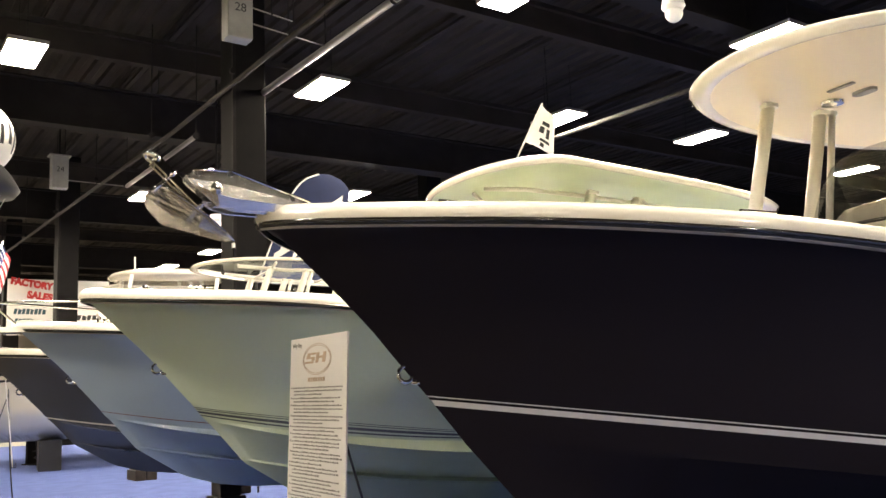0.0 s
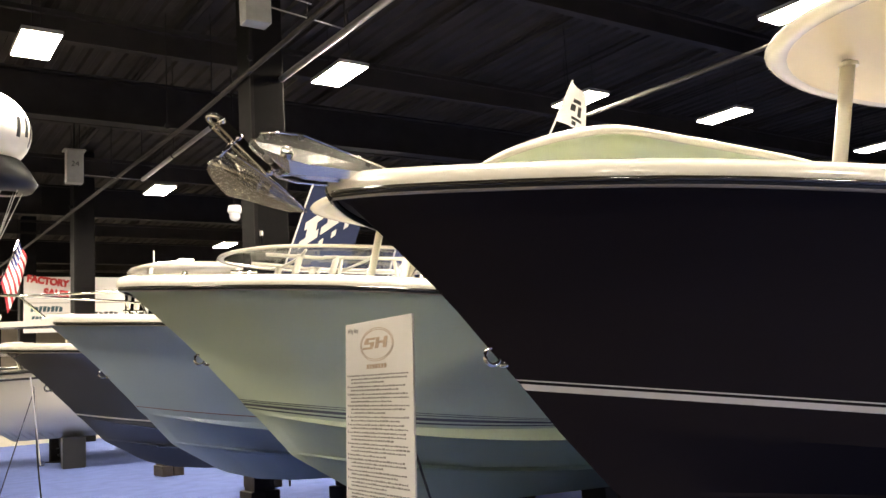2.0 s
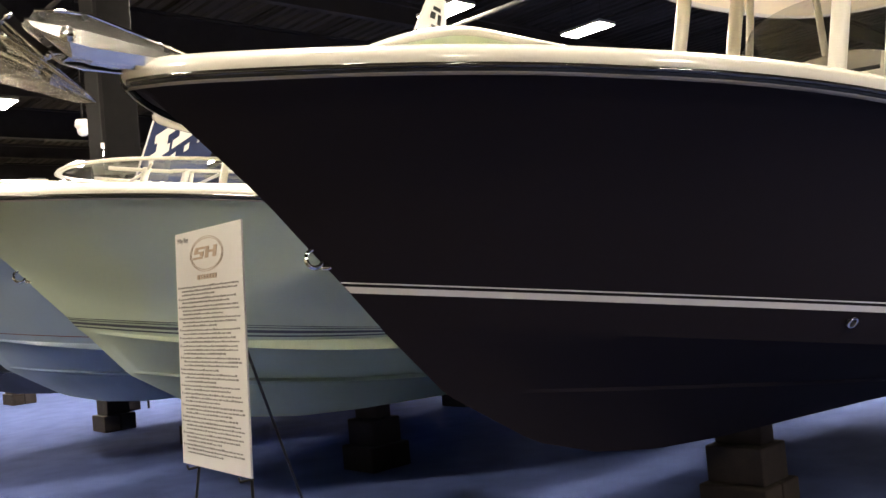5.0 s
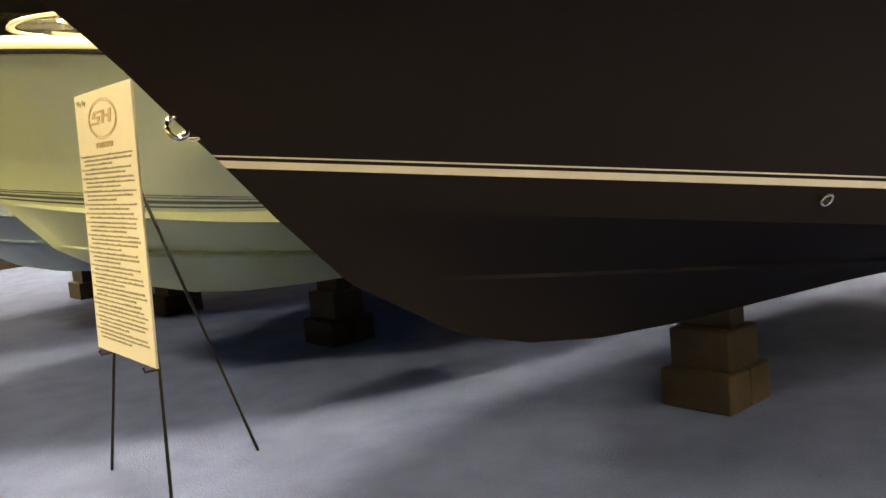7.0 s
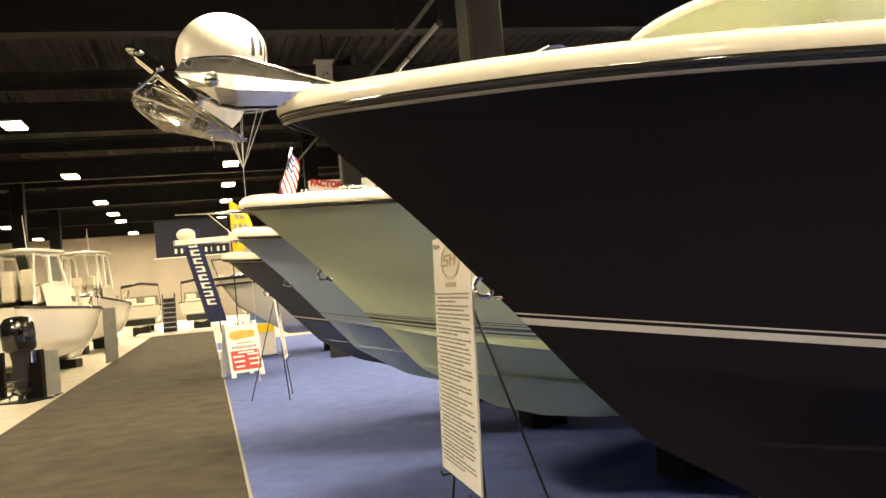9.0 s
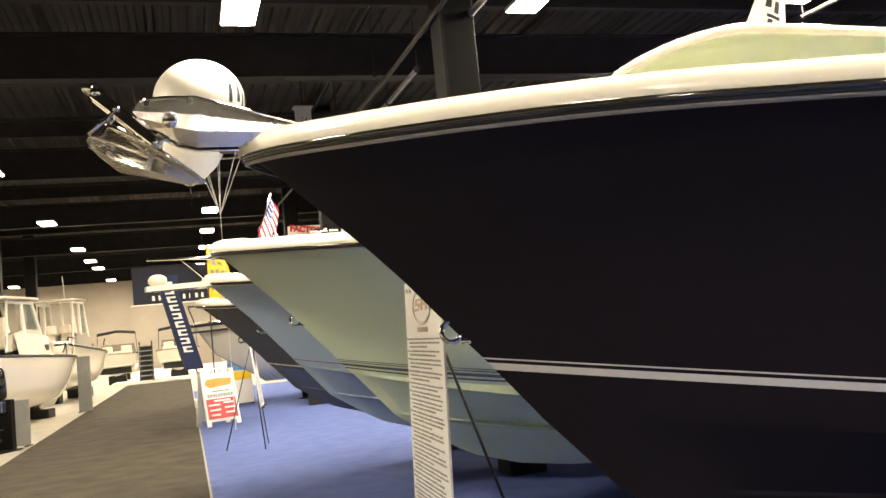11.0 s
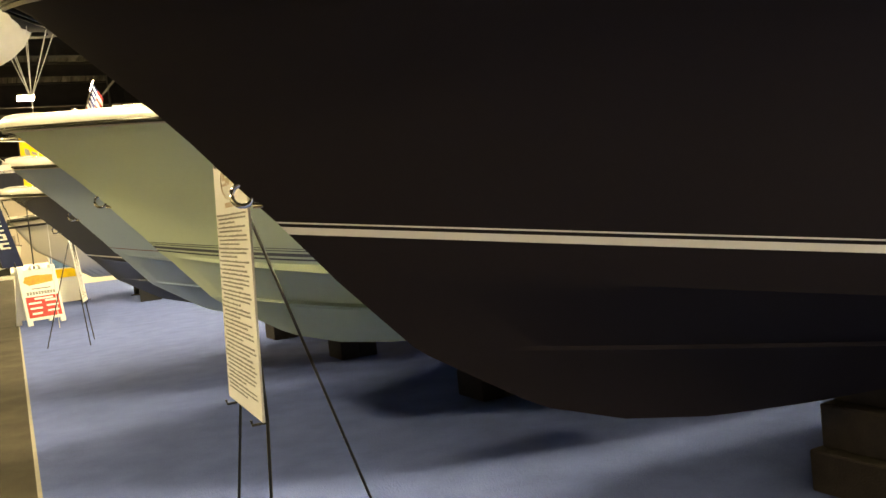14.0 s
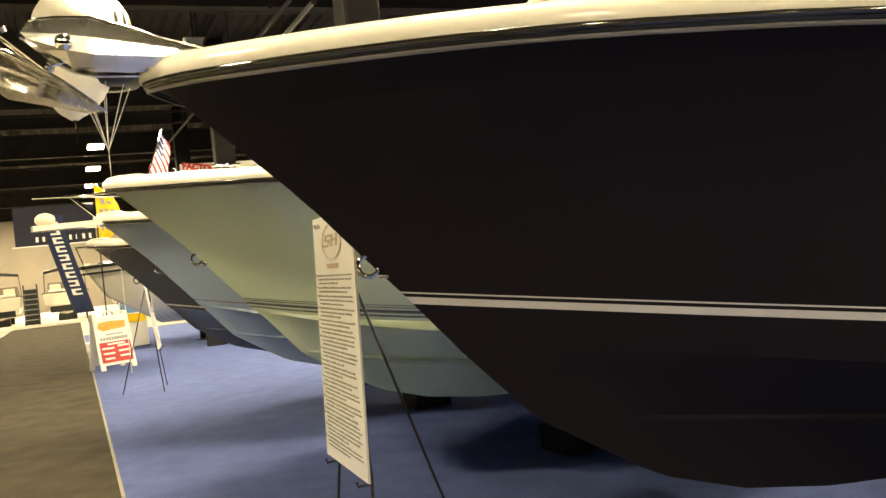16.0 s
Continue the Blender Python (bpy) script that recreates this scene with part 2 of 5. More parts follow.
# ceiling panels; those at negative along are unseen, added for fill and reflections
# Panels at 46, 67.5 and 76.5 along are added to brighten the aisle's end.
PANELS = [(11.4, 1.35), (38.0, 1.45), (54.6, 1.55), (24.7, 1.4), (-2.0, 1.4), (-15.0, 1.4), (10.5, 7.45), (23.1, 7.1), (4.4, 8.2), (-4.1, 7.5),
          (3.4, 14.1), (9.7, 14.0), (33.8, 13.3), (39.3, 13.0), (-5.4, 14.2), (9.1, 19.0), (32.8, 18.8), (7.8, 31.9), (9.4, 27.6), (-15.0, 24.0),
          (26.7, -6.25), (39.6, -6.2), (51.4, -6.1), (58.9, -6.1), (64.5, -6.1), (12.0, -6.2), (-2.0, -6.2), (-15.0, -6.2), (20.0, 24.0), (20.0, 13.5), (67.5, 1.5), (76.5, -6.1), (76.5, 1.5), (46.0, 1.5), (76.5, -14.0), (64.0, -14.0), (-28.0, 1.4), (-28.0, -6.2), (-28.0, 14.0)]


def light_panel(along, across):
    p = thing("ceiling_light", hall(along, across, 8.4), "glowing flat rectangular panel light hung under the black roof", "ceiling light", "hall panel lights")
    part("frame", boxed((-0.37, -0.72, 0.008), (0.37, 0.72, 0.09), 0.01), M_GREYBOX, p)
    part("diffuser", boxed((-0.34, -0.69, -0.01), (0.34, 0.69, 0.006), 0.004), M_PANEL, p)
    for yy in (-0.5, 0.5):
        part("hanger", tubes([(0, yy, 0.09), (0, yy, 1.35)], 0.008, 6), M_STEEL, p)


for al_, ac_ in PANELS:
    light_panel(al_, ac_)


# ---- boats ----
STEM = [(0.105, 2.32), (0.215, 2.24), (0.365, 2.11), (0.575, 1.92), (0.765, 1.70), (0.89, 1.56), (1.045, 1.37), (1.27, 1.115), (1.51, 0.93), (1.80, 0.785), (2.11, 0.69), (2.49, 0.635), (2.99, 0.61), (7.6, 0.57)]
LENGTH = 7.6


def stem_at(z):
    """How far aft of the tip the stem lies at a height."""
    for (sa, za), (sb, zb) in zip(STEM, STEM[1:]):
        if zb <= z <= za:
            return sa + (sb - sa) * (za - z) / (za - zb)
    return STEM[0][0] if z > STEM[0][1] else STEM[-2][0]


def drop(s, z0, z1, z2, s0):
    """Height along a line: it falls from the bow and levels out amidships."""
    d = min(s, 4.4) - s0
    return z0 + z1 * d + z2 * d * d - 0.02 * max(s - 4.4, 0)


# Each fore-and-aft line: start aft of the tip, start height, half breadth, run to full breadth, fullness, fall, curve of the fall.
SHEER = (0.118, 2.293, 1.456, 3.72, 2.6, -0.031, -0.025)
STRIPE = (0.874, 1.578, 1.155, 3.14, 1.6, -0.145, 0.002)
CHINE_TOP = (1.005, 1.42, 1.125, 3.15, 1.55, -0.148, 0.002)
CHINE = (1.03, 1.392, 1.175, 3.2, 1.62, -0.15, 0.002)
CHINE_IN = (1.06, 1.352, 1.085, 3.25, 1.5, -0.15, 0.002)
STRAKE_TOP = (1.302, 1.090, 0.655, 3.2, 1.38, -0.11, 0.004)
STRAKE = (1.322, 1.073, 0.70, 3.2, 1.5, -0.11, 0.004)
STRAKE_IN = (1.354, 1.05, 0.63, 3.25, 1.35, -0.11, 0.004)


# The paler hulls carry a wider chine ledge that fans out from the stem.
FAN = dict(
    CHINE_TOP=(0.975, 1.452, 1.130, 3.15, 1.55, -0.232, 0.052),
    CHINE=(0.992, 1.438, 1.195, 3.2, 1.62, -0.280, 0.058),
    CHINE_IN=(1.035, 1.395, 1.100, 3.25, 1.5, -0.280, 0.058),
    STRAKE_TOP=(1.243, 1.148, 0.665, 3.2, 1.38, -0.228, 0.046),
    STRAKE=(1.257, 1.130, 0.725, 3.2, 1.5, -0.235, 0.047),
    STRAKE_IN=(1.290, 1.100, 0.640, 3.25, 1.35, -0.235, 0.047))
PLAIN = dict(CHINE_TOP=CHINE_TOP, CHINE=CHINE, CHINE_IN=CHINE_IN, STRAKE_TOP=STRAKE_TOP, STRAKE=STRAKE, STRAKE_IN=STRAKE_IN)


def hull_line(spec, n=44, out=0.0, dz=0.0):
    s0, z0, b, run, full, f1, f2 = spec
    pts = []
    for i in range(n):
        s = s0 + (LENGTH - s0) * (i / (n - 1)) ** 1.7
        x = min((s - s0) / run, 1.0)
        pts.append((s, b * (1 - (1 - x) ** full) + (out if i else 0), drop(s, z0, f1, f2, s0) + dz))
    return pts


def between(a, b, f, belly=0.0):
    """A line between two others, hollowed for flare."""
    spec = [p + (q - p) * f for p, q in zip(a, b)]
    spec[0] = stem_at(spec[1])
    spec[2] -= belly
    return tuple(spec)


def keel_line(n=44):
    pts = []
    s0 = 1.7
    for i in range(n):
        s = s0 + (LENGTH - s0) * (i / (n - 1)) ** 1.7
        z = next(za + (zb - za) * (s - sa) / (sb - sa) for (sa, za), (sb, zb) in zip(STEM, STEM[1:]) if sa <= s <= sb + 1e-6)
        pts.append((s, 0.0, z))
    return pts


def offset_in(pts, d, dz):
    """The line moved inboard by d and up by dz; it closes at the bow."""
    out = []
    for s, b, z in pts:
        out.append((s + d * 0.9 * max(0, 1 - s / 1.2), max(b - d * min(1, 0.25 + s / 0.5), 0.0), z + dz))
    return out


def sided(bm, rows):
    for sgn in (-1, 1):
        loft(bm, [[(s, sgn * b, z) for s, b, z in row] for row in rows])
    return bm


def bow_eye(parent, s, z, r=0.036):
    bm = bmesh.new()
    ring = [(r * math.cos(t) - 0.05, 0, r * math.sin(t) - 0.01) for t in [2 * math.pi * k / 18 for k in range(18)]]
    tube(bm, ring, 0.0095, 8, closed=True)
    tube(bm, [(0.05, 0, 0.035), (-0.03, 0, 0.025)], 0.012, 8)
    tube(bm, [(0.07, 0, -0.05), (-0.02, 0, -0.045)], 0.012, 8)
    ob = part("bow_eye", bm, M_CHROME, parent, "stainless towing eye", smooth=True)
    ob.matrix_basis = pose(s, 0, z)
    return ob


def rounded_top(c, half_len, half_wid, power=2.6, n=48):
    pts = []
    for k in range(n):
        t = 2 * math.pi * k / n
        ct, st = math.cos(t), math.sin(t)
        pts.append((c + half_len * math.copysign(abs(ct) ** (2 / power), ct), half_wid * math.copysign(abs(st) ** (2 / power), st)))
    return pts


def top_outline(front, mid, back, wid, f=1.0, n=56):
    """Plan of a hardtop: a long rounded nose and a short rounded tail."""
    pts = []
    for k in range(n):
        t = 2 * math.pi * k / n
        ct, st = math.cos(t), math.sin(t)
        run = (mid - front) if ct < 0 else (back - mid)
        q = (2.2 if mid - front > 1.25 else 2.05) if ct < 0 else (2.8 if mid - front > 1.25 else 4.5)
        pts.append((mid + f * run * math.copysign(abs(ct) ** (2 / q), ct), f * wid * math.copysign(abs(st) ** (2 / q), st)))
    return pts


def hardtop(boat, under, z=3.43, front=2.91, mid=5.13, back=6.4, wid=1.294, fall=0.0, skin=None, aside=-0.024):
    """Moulded top: crowned skin, rounded rim, recessed underside with tubes, speakers and lights."""
    def ring(f, dz):
        return [(x, y + aside, z + dz - fall * max(0.0, x - front - 0.5)) for x, y in top_outline(front, mid, back, wid, f)]

    bm = bmesh.new()
    steps = ((0.93, 0.012), (0.955, 0.0), (0.985, 0.006), (1.0, 0.03), (0.99, 0.055), (0.93, 0.085), (0.6, 0.12), (0.25, 0.13))
    if skin:
        steps = ((0.95, 0.0), (0.975, -0.012), (1.0, 0.0), (0.995, 0.03), (0.96, 0.03), (0.95, 0.0))
    vs = loft(bm, [ring(f, dz) for f, dz in steps], closed=True)
    if not skin:
        bm.faces.new(vs[-1])
    top = part("hardtop", bm, M_WHITE, boat, "white moulded hardtop" if not skin else "white framed canvas top", smooth=True)
    bm = bmesh.new()
    vs = loft(bm, [ring(f, dz) for f, dz in ((0.935, 0.012), (0.92, 0.022), (0.55, 0.03), (0.2, 0.03))], closed=True)
    bm.faces.new(vs[-1])
    part("underside", bm, skin or under, top, smooth=True)
    zt = lambda x: z - 0.012 - fall * max(0.0, x - front - 0.5)
    for sgn in (-1, 1) if skin else ():
        xs = (front + 0.55, front + 1.3, mid - 0.6, back - 0.4)
        part("frame_tube", tubes([(x, sgn * (0.42 + 0.22 * k / 3), zt(x) - (0.0 if k in (0, 3) else 0.03)) for k, x in enumerate(xs)], 0.024), M_POWDER, top, smooth=True)
    for xx in (front + 0.95, front + 1.9, back - 0.7) if skin else ():
        part("frame_tube", tubes([(xx, -0.9, zt(xx) - 0.0), (xx + 0.05, -0.45, zt(xx) - 0.03), (xx + 0.05, 0.45, zt(xx) - 0.03), (xx, 0.9, zt(xx))], 0.02), M_POWDER, top, smooth=True)
    if not skin and mid - front < 1.25:
        # bent pale tubes along the arcs under the small top
        for sgn in (-1, 1):
            part("frame_tube", tubes([(front + 0.35, sgn * 0.10 + aside, zt(front + 0.35)), (front + 0.62, sgn * 0.36 + aside, zt(front + 0.62) - 0.035), (front + 1.2, sgn * 0.50 + aside, zt(front + 1.2) - 0.05), (back - 0.5, sgn * 0.52 + aside, zt(back - 0.5) - 0.02)], 0.02, 8), M_POWDER, top, smooth=True)
    if not skin and mid - front > 1.25:
        for yy in (-0.42,):
            bm = bmesh.new()
            sx = front + 1.34
            bmesh.ops.create_cone(bm, cap_ends=True, segments=24, radius1=0.075, radius2=0.08, depth=0.016, matrix=Matrix.Translation((sx, -yy, zt(sx) + 0.03)))
            bmesh.ops.create_cone(bm, cap_ends=True, segments=24, radius1=0.02, radius2=0.05, depth=0.02, matrix=Matrix.Translation((sx, -yy, zt(sx) + 0.02)))
            part("speaker", bm, M_CHROME, top, "round chrome speaker")
            bm = bmesh.new()
            slab(bm, rounded_top(sx, 0.045, 0.085, 3, 20), zt(sx) + 0.02, zt(sx) + 0.04, Matrix.Translation((0, -yy * 0.38, 0)))
            part("dome_light", bm, M_GREYBOX, top, "oval dome light")
        part("hatch_seam", boxed((front + 1.1, 0.06, zt(front + 1.1) + 0.028), (front + 1.13, 0.26, zt(front + 1.1) + 0.04)), M_GREYBOX, top)
    return top


def boat(name, origin, turn, hull_mat, label, band, under, zs=1.0, top=None):
    b = thing(name, pose(origin[0], origin[1], 0, 0, 0, turn), label, "boat", "row of show boats")
    sheer = hull_line(SHEER)
    lines = [between(STRIPE, SHEER, f, 0.10 * math.sin(math.pi * f)) for f in (0.12, 0.25, 0.4, 0.55, 0.7, 0.85, 0.95)]
    edge = PLAIN if hull_mat == M_NAVY else FAN
    soft_lines = 0.72 if hull_mat == M_NAVY else 0.0
    def eased(mid_, lo_, hi_):
        """A ledge line drawn in towards the lines above and below it."""
        return [tuple(p + ((q + r) / 2 - p) * soft_lines for p, q, r in zip(u_, v_, w_)) for u_, v_, w_ in zip(mid_, lo_, hi_)]

    line_of = {k_: hull_line(v_) for k_, v_ in edge.items()}
    rows = [keel_line(), line_of["STRAKE_IN"], eased(line_of["STRAKE"], line_of["STRAKE_IN"], line_of["STRAKE_TOP"]), line_of["STRAKE_TOP"], line_of["CHINE_IN"], eased(line_of["CHINE"], line_of["CHINE_IN"], line_of["CHINE_TOP"]), line_of["CHINE_TOP"], hull_line(STRIPE)]
    def bluff(pts, f):
        """Rounds the bow in plan towards the rub rail."""
        s0 = pts[0][0]
        return [(s_, y + 0.13 * f ** 3 * (1 - math.exp(-(s_ - s0) / 0.10)) * max(0.0, 1 - s_ / 1.5), z + 0.045 * f ** 3 * math.exp(-(s_ - s0) / 0.3)) for s_, y, z in pts]

    rows += [bluff(hull_line(l), f) for l, f in zip(lines, (0.12, 0.25, 0.4, 0.55, 0.7, 0.85, 0.95))] + [bluff(hull_line(SHEER), 1.0)]
    rows = [[(s, y, z if zs == 1 else 0.56 + (z - 0.56) * zs) for s, y, z in r] for r in rows]
    bm = sided(bmesh.new(), rows)
    bmesh.ops.remove_doubles(bm, verts=bm.verts, dist=0.004)
    ring = [(LENGTH, -r[-1][1], r[-1][2]) for r in rows] + [(LENGTH, r[-1][1], r[-1][2]) for r in rows[::-1]]
    bm.faces.new([bm.verts.new(p) for p in ring])
    bmesh.ops.recalc_face_normals(bm, faces=bm.faces)
    for e in bm.edges:
        e.smooth = len(e.link_faces) == 2 and e.calc_face_angle(0) < radians(22)
    hull = part("hull", bm, hull_mat, b, smooth=True)
    sheer = rows[-1]
    # gunwale and foredeck
    steps = [(-0.012, -0.01), (-0.030, 0.012), (-0.022, 0.048), (0.016, 0.080), (0.09, 0.094), (0.26, 0.098), (0.30, 0.07), (0.31, -0.04)]
    bm = sided(bmesh.new(), [offset_in(sheer, d, dz) for d, dz in steps])
    part("gunwale", bm, M_WHITE, b, "white moulded gunwale", smooth=True)
    bm = bmesh.new()
    deck = [p for p in offset_in(sheer, 0.28, 0.07) if p[0] < 2.4]
    loft(bm, [[(s, -y, z) for s, y, z in deck], [(s, 0, z + 0.02) for s, y, z in deck], [(s, y, z) for s, y, z in deck]])
    aft = [p for p in offset_in(sheer, 0.30, -0.03) if p[0] > 2.2]
    loft(bm, [[(s, -y, z) for s, y, z in aft], [(s, y, z) for s, y, z in aft]])
    part("deck", bm, M_WHITE, b, smooth=False)
    # rub rail with a bright insert
    for sgn in (-1, 1):
        pts = [(s, sgn * (y + 0.012), z - 0.005) for s, y, z in sheer]
        r = part("rub_rail", tubes(pts, 0.016, 8), M_RAIL, b, "dark rub rail with a glossy bead", smooth=True)
        part("insert", tubes([(s - 0.006, y + sgn * 0.016, z + 0.004) for s, y, z in pts], 0.010, 8), M_GLOSSRAIL, r, smooth=True)
        flange = [[(s - 0.004, sgn * (y + o), z + dz) for s, y, z in sheer] for o, dz in ((0.012, -0.014), (0.014, -0.020), (0.009, -0.025), (-0.006, -0.027))]
        part("joint_flange", loft_bm(flange), M_LIP, b, "pale moulded lip under the rub rail", smooth=True)
    # boot stripes
    def ruled(z):
        """The line on the topsides that starts at a height on the stem."""
        i = max(k for k in range(len(topside)) if topside[k][0] <= z)
        (za, ra), (zb, rb) = topside[i], topside[min(i + 1, len(topside) - 1)]
        f = (z - za) / (zb - za)
        return [tuple(p + (q - p) * f for p, q in zip(u_, v_)) for u_, v_ in zip(ra, rb)]

    topside = [(sp[1], r_) for sp, r_ in zip([edge["CHINE_TOP"], STRIPE] + lines, rows[6:])]
    for m_, z_lo, z_hi in band:
        for sgn in (-1, 1):
            bm = bmesh.new()
            la, lb_ = ruled(z_lo), ruled(z_hi)
            loft(bm, [[(p_, sgn * (y + o), z) for p_, y, z in l] for l, o in ((la, -0.002), (la, 0.004), (lb_, 0.004), (lb_, -0.002))])
            part("boot_stripe", bm, m_, b)
    eye_z = 1.69 if hull_mat == M_NAVY else 1.84
    bow_eye(b, stem_at(eye_z - 0.02) + 0.03, 0.56 + (eye_z - 0.56) * zs)
    # bow cleats
    for yy in (-0.36, 0.36):
        bm = tubes([(0.80, yy, 2.402), (0.98, yy, 2.398)], [0.010, 0.010], 8)
        for xx in (0.86, 0.92):
            tube(bm, [(xx, yy, 2.31), (xx, yy, 2.40)], 0.012, 8)
        part("cleat", bm, M_CHROME, b, "stainless pop-up cleat", smooth=True)
    hardtop(b, under, **(top or {}))
    shift = 0.47 if hull_mat == M_SEAFOAM else (top or {}).get("front", 2.8) - 2.8
    for px, py, tx in ((3.22, -0.55, 3.78), (3.22, 0.55, 3.78), (3.75, -0.55, 4.28), (3.75, 0.55, 4.28), (4.0, -0.52, 4.36), (4.0, 0.52, 4.36), (5.3, -0.55, 5.1), (5.3, 0.55, 5.1)):
        r = 0.046 if px < 3.9 else 0.025
        zt = (top or {}).get("z", 3.43) - (top or {}).get("fall", 0.0) * (tx - 2.8)
        p = part("top_post", tubes([(px + shift, py, 1.5), (px + shift + (tx - px) * 0.62, py, 2.7), (tx + shift, py, zt)], r, 12), M_POWDER, b, "white tubular post", smooth=True)
        part("weld_collar", tubes([(tx + shift, py, zt - 0.03), (tx + shift, py, zt - 0.005)], r * 1.35, 12), M_POWDER, p)
    # console with a domed front, windscreen, forward seat
    bm = bmesh.new()
    rings = []
    for z_, f in ((1.5, 1.0), (2.2, 0.97), (2.5, 0.9), (2.64, 0.75), (2.70, 0.45), (2.72, 0.15)):
        rings.append([(4.55 + shift + 0.75 * f * (x - 4.55) / 0.75, y * f, z_) for x, y in rounded_top(4.55, 0.75, 0.52, 3.4, 32)])
    vs = loft(bm, rings, closed=True)
    bm.faces.new(vs[-1])
    part("console", bm, M_WHITE, b, "white moulded console", smooth=True)
    bm = bmesh.new()
    rows_ = []
    for k in range(13):
        t_ = -1 + 2 * k / 12
        rows_.append([(3.98 + shift - 0.16 * (1 - t_ * t_), 0.5 * t_, 2.5), (4.10 + shift - 0.14 * (1 - t_ * t_), 0.49 * t_, 2.8), (4.22 + shift - 0.1 * (1 - t_ * t_), 0.47 * t_, 3.04 - 0.05 * abs(t_) ** 3)])
    loft(bm, rows_)
    ws = part("windscreen", bm, M_TINT, b, "dark tinted acrylic windscreen", smooth=True)
    part("trim_strip", tubes([r_[0] for r_ in rows_], 0.012, 6), M_BLACK, ws)
    seat = part("console_seat", boxed((3.1 + shift, -0.36, 1.6), (3.8 + shift, 0.36, 2.16), 0.08), M_WHITE, b)
    part("cushion", boxed((3.08 + shift, -0.35, 2.12), (3.78 + shift, 0.35, 2.25), 0.055), M_VINYL, seat)
    part("antenna", tubes([(4.1 + shift, -0.56, 2.3), (4.1 + shift, -0.56, 3.02)], 0.008, 6), M_CHROME, b)
    return b


U27 = 27.1
navy_band = ((M_BAND, 1.534, 1.562), (M_BAND, 1.575, 1.581))
pin_band = ((M_PIN, 1.493, 1.510), (M_PIN, 1.521, 1.526), (M_PIN, 1.471, 1.481), (M_PIN, 1.534, 1.538))
navy = boat("center_console_boat", (-0.852, 3.738), U27, M_NAVY, "glossy navy centre console boat with a white hardtop on timber blocks", navy_band, M_LINER)
green = boat("center_console_boat", (-2.74, 6.275), U27, M_SEAFOAM, "pale seafoam green centre console boat with a green-lined hardtop", pin_band, mat("seafoam_lining", (0.50, 0.60, 0.38), rough=0.3, vary=0.05, scale=1.5, fine=30, bump=0.01), top=dict(z=3.345, front=3.06, mid=3.75, back=6.35, wid=1.14, fall=0.085, aside=0.0))
blue = boat("center_console_boat", (-4.43, 8.575), U27, M_SKY, "light blue centre console boat with a cream hardtop", ((M_FLAGRED_, 1.500, 1.506),), M_CREAM, top=dict(z=3.56, front=2.85, mid=5.2, back=6.6, wid=1.3, fall=0.06, aside=0.1))
grey = boat("center_console_boat", (-6.0, 10.635), U27, M_GREY, "dark grey centre console boat with a framed canvas top", ((M_BAND, 1.470, 1.488),), M_CLEAR, zs=0.94, top=dict(z=3.34, front=2.7, mid=4.6, back=6.6, wid=1.25, fall=0.04, skin=M_CLEAR))


def stack(origin, s, y, label, levels=((0.42, 0.42, 0.21), (0.36, 0.30, 0.22), (0.30, 0.16, 0.13))):
    t = thing("keel_block_stack", pose(origin[0], origin[1], 0.004, 0, 0, U27) @ pose(s, y, 0, 0, 0, 10), label, "boat blocks", "keel supports")
    z = 0.0
    for k, (w, l, h) in enumerate(levels):
        if k == 0:
            part("block", boxed((-l / 2, -w / 2, z), (-0.004, w / 2, z + h), 0.012), M_BLOCK, t)
            part("block", boxed((0.004, -w / 2, z), (l / 2, w / 2, z + h), 0.012), M_BLOCK, t)
        else:
            part("block", boxed((-l / 2, -w / 2, z + 0.002), (l / 2, w / 2, z + h), 0.012), M_BLOCK, t)
        z += h
    return t


for o, s_, y_ in (((-0.852, 3.738), 3.61, 0.36), ((-2.74, 6.275), 3.41, 0.57), ((-4.43, 8.575), 3.3, 0.72), ((-6.0, 10.635), 3.3, 0.6)):
    stack(o, s_, y_, "stacked dark timber blocks carrying the keel")
    stack(o, 6.4, 0.1, "stacked dark timber blocks carrying the keel")
for o in ((-3.85, 14.9), (-6.45, 17.85)):
    stack(o, 0.0, 0.0, "low dark timber blocks under a hull", ((0.6, 0.42, 0.2), (0.5, 0.36, 0.2)))


# ---- bow anchor of the navy boat ----
def prism(bm, outline, y0, y1):
    """An outline (s, z) made solid between two offsets."""
    a = [bm.verts.new((x, y0, z)) for x, z in outline]
    b = [bm.verts.new((x, y1, z)) for x, z in outline]
    bm.faces.new(a), bm.faces.new(b[::-1])
    for i in range(len(a)):
        j = (i + 1) % len(a)
        bm.faces.new((a[i], a[j], b[j], b[i]))
    return bm


def bevelled_plate(bm, outline, y0, y1, bevel=0.004):
    """A flat bar cut to an outline (s, z), with softened edges."""
    prism(bm, outline, y0, y1)
    bmesh.ops.bevel(bm, geom=bm.edges[:], offset=bevel, segments=2, affect="EDGES", profile=0.5)
    return bm


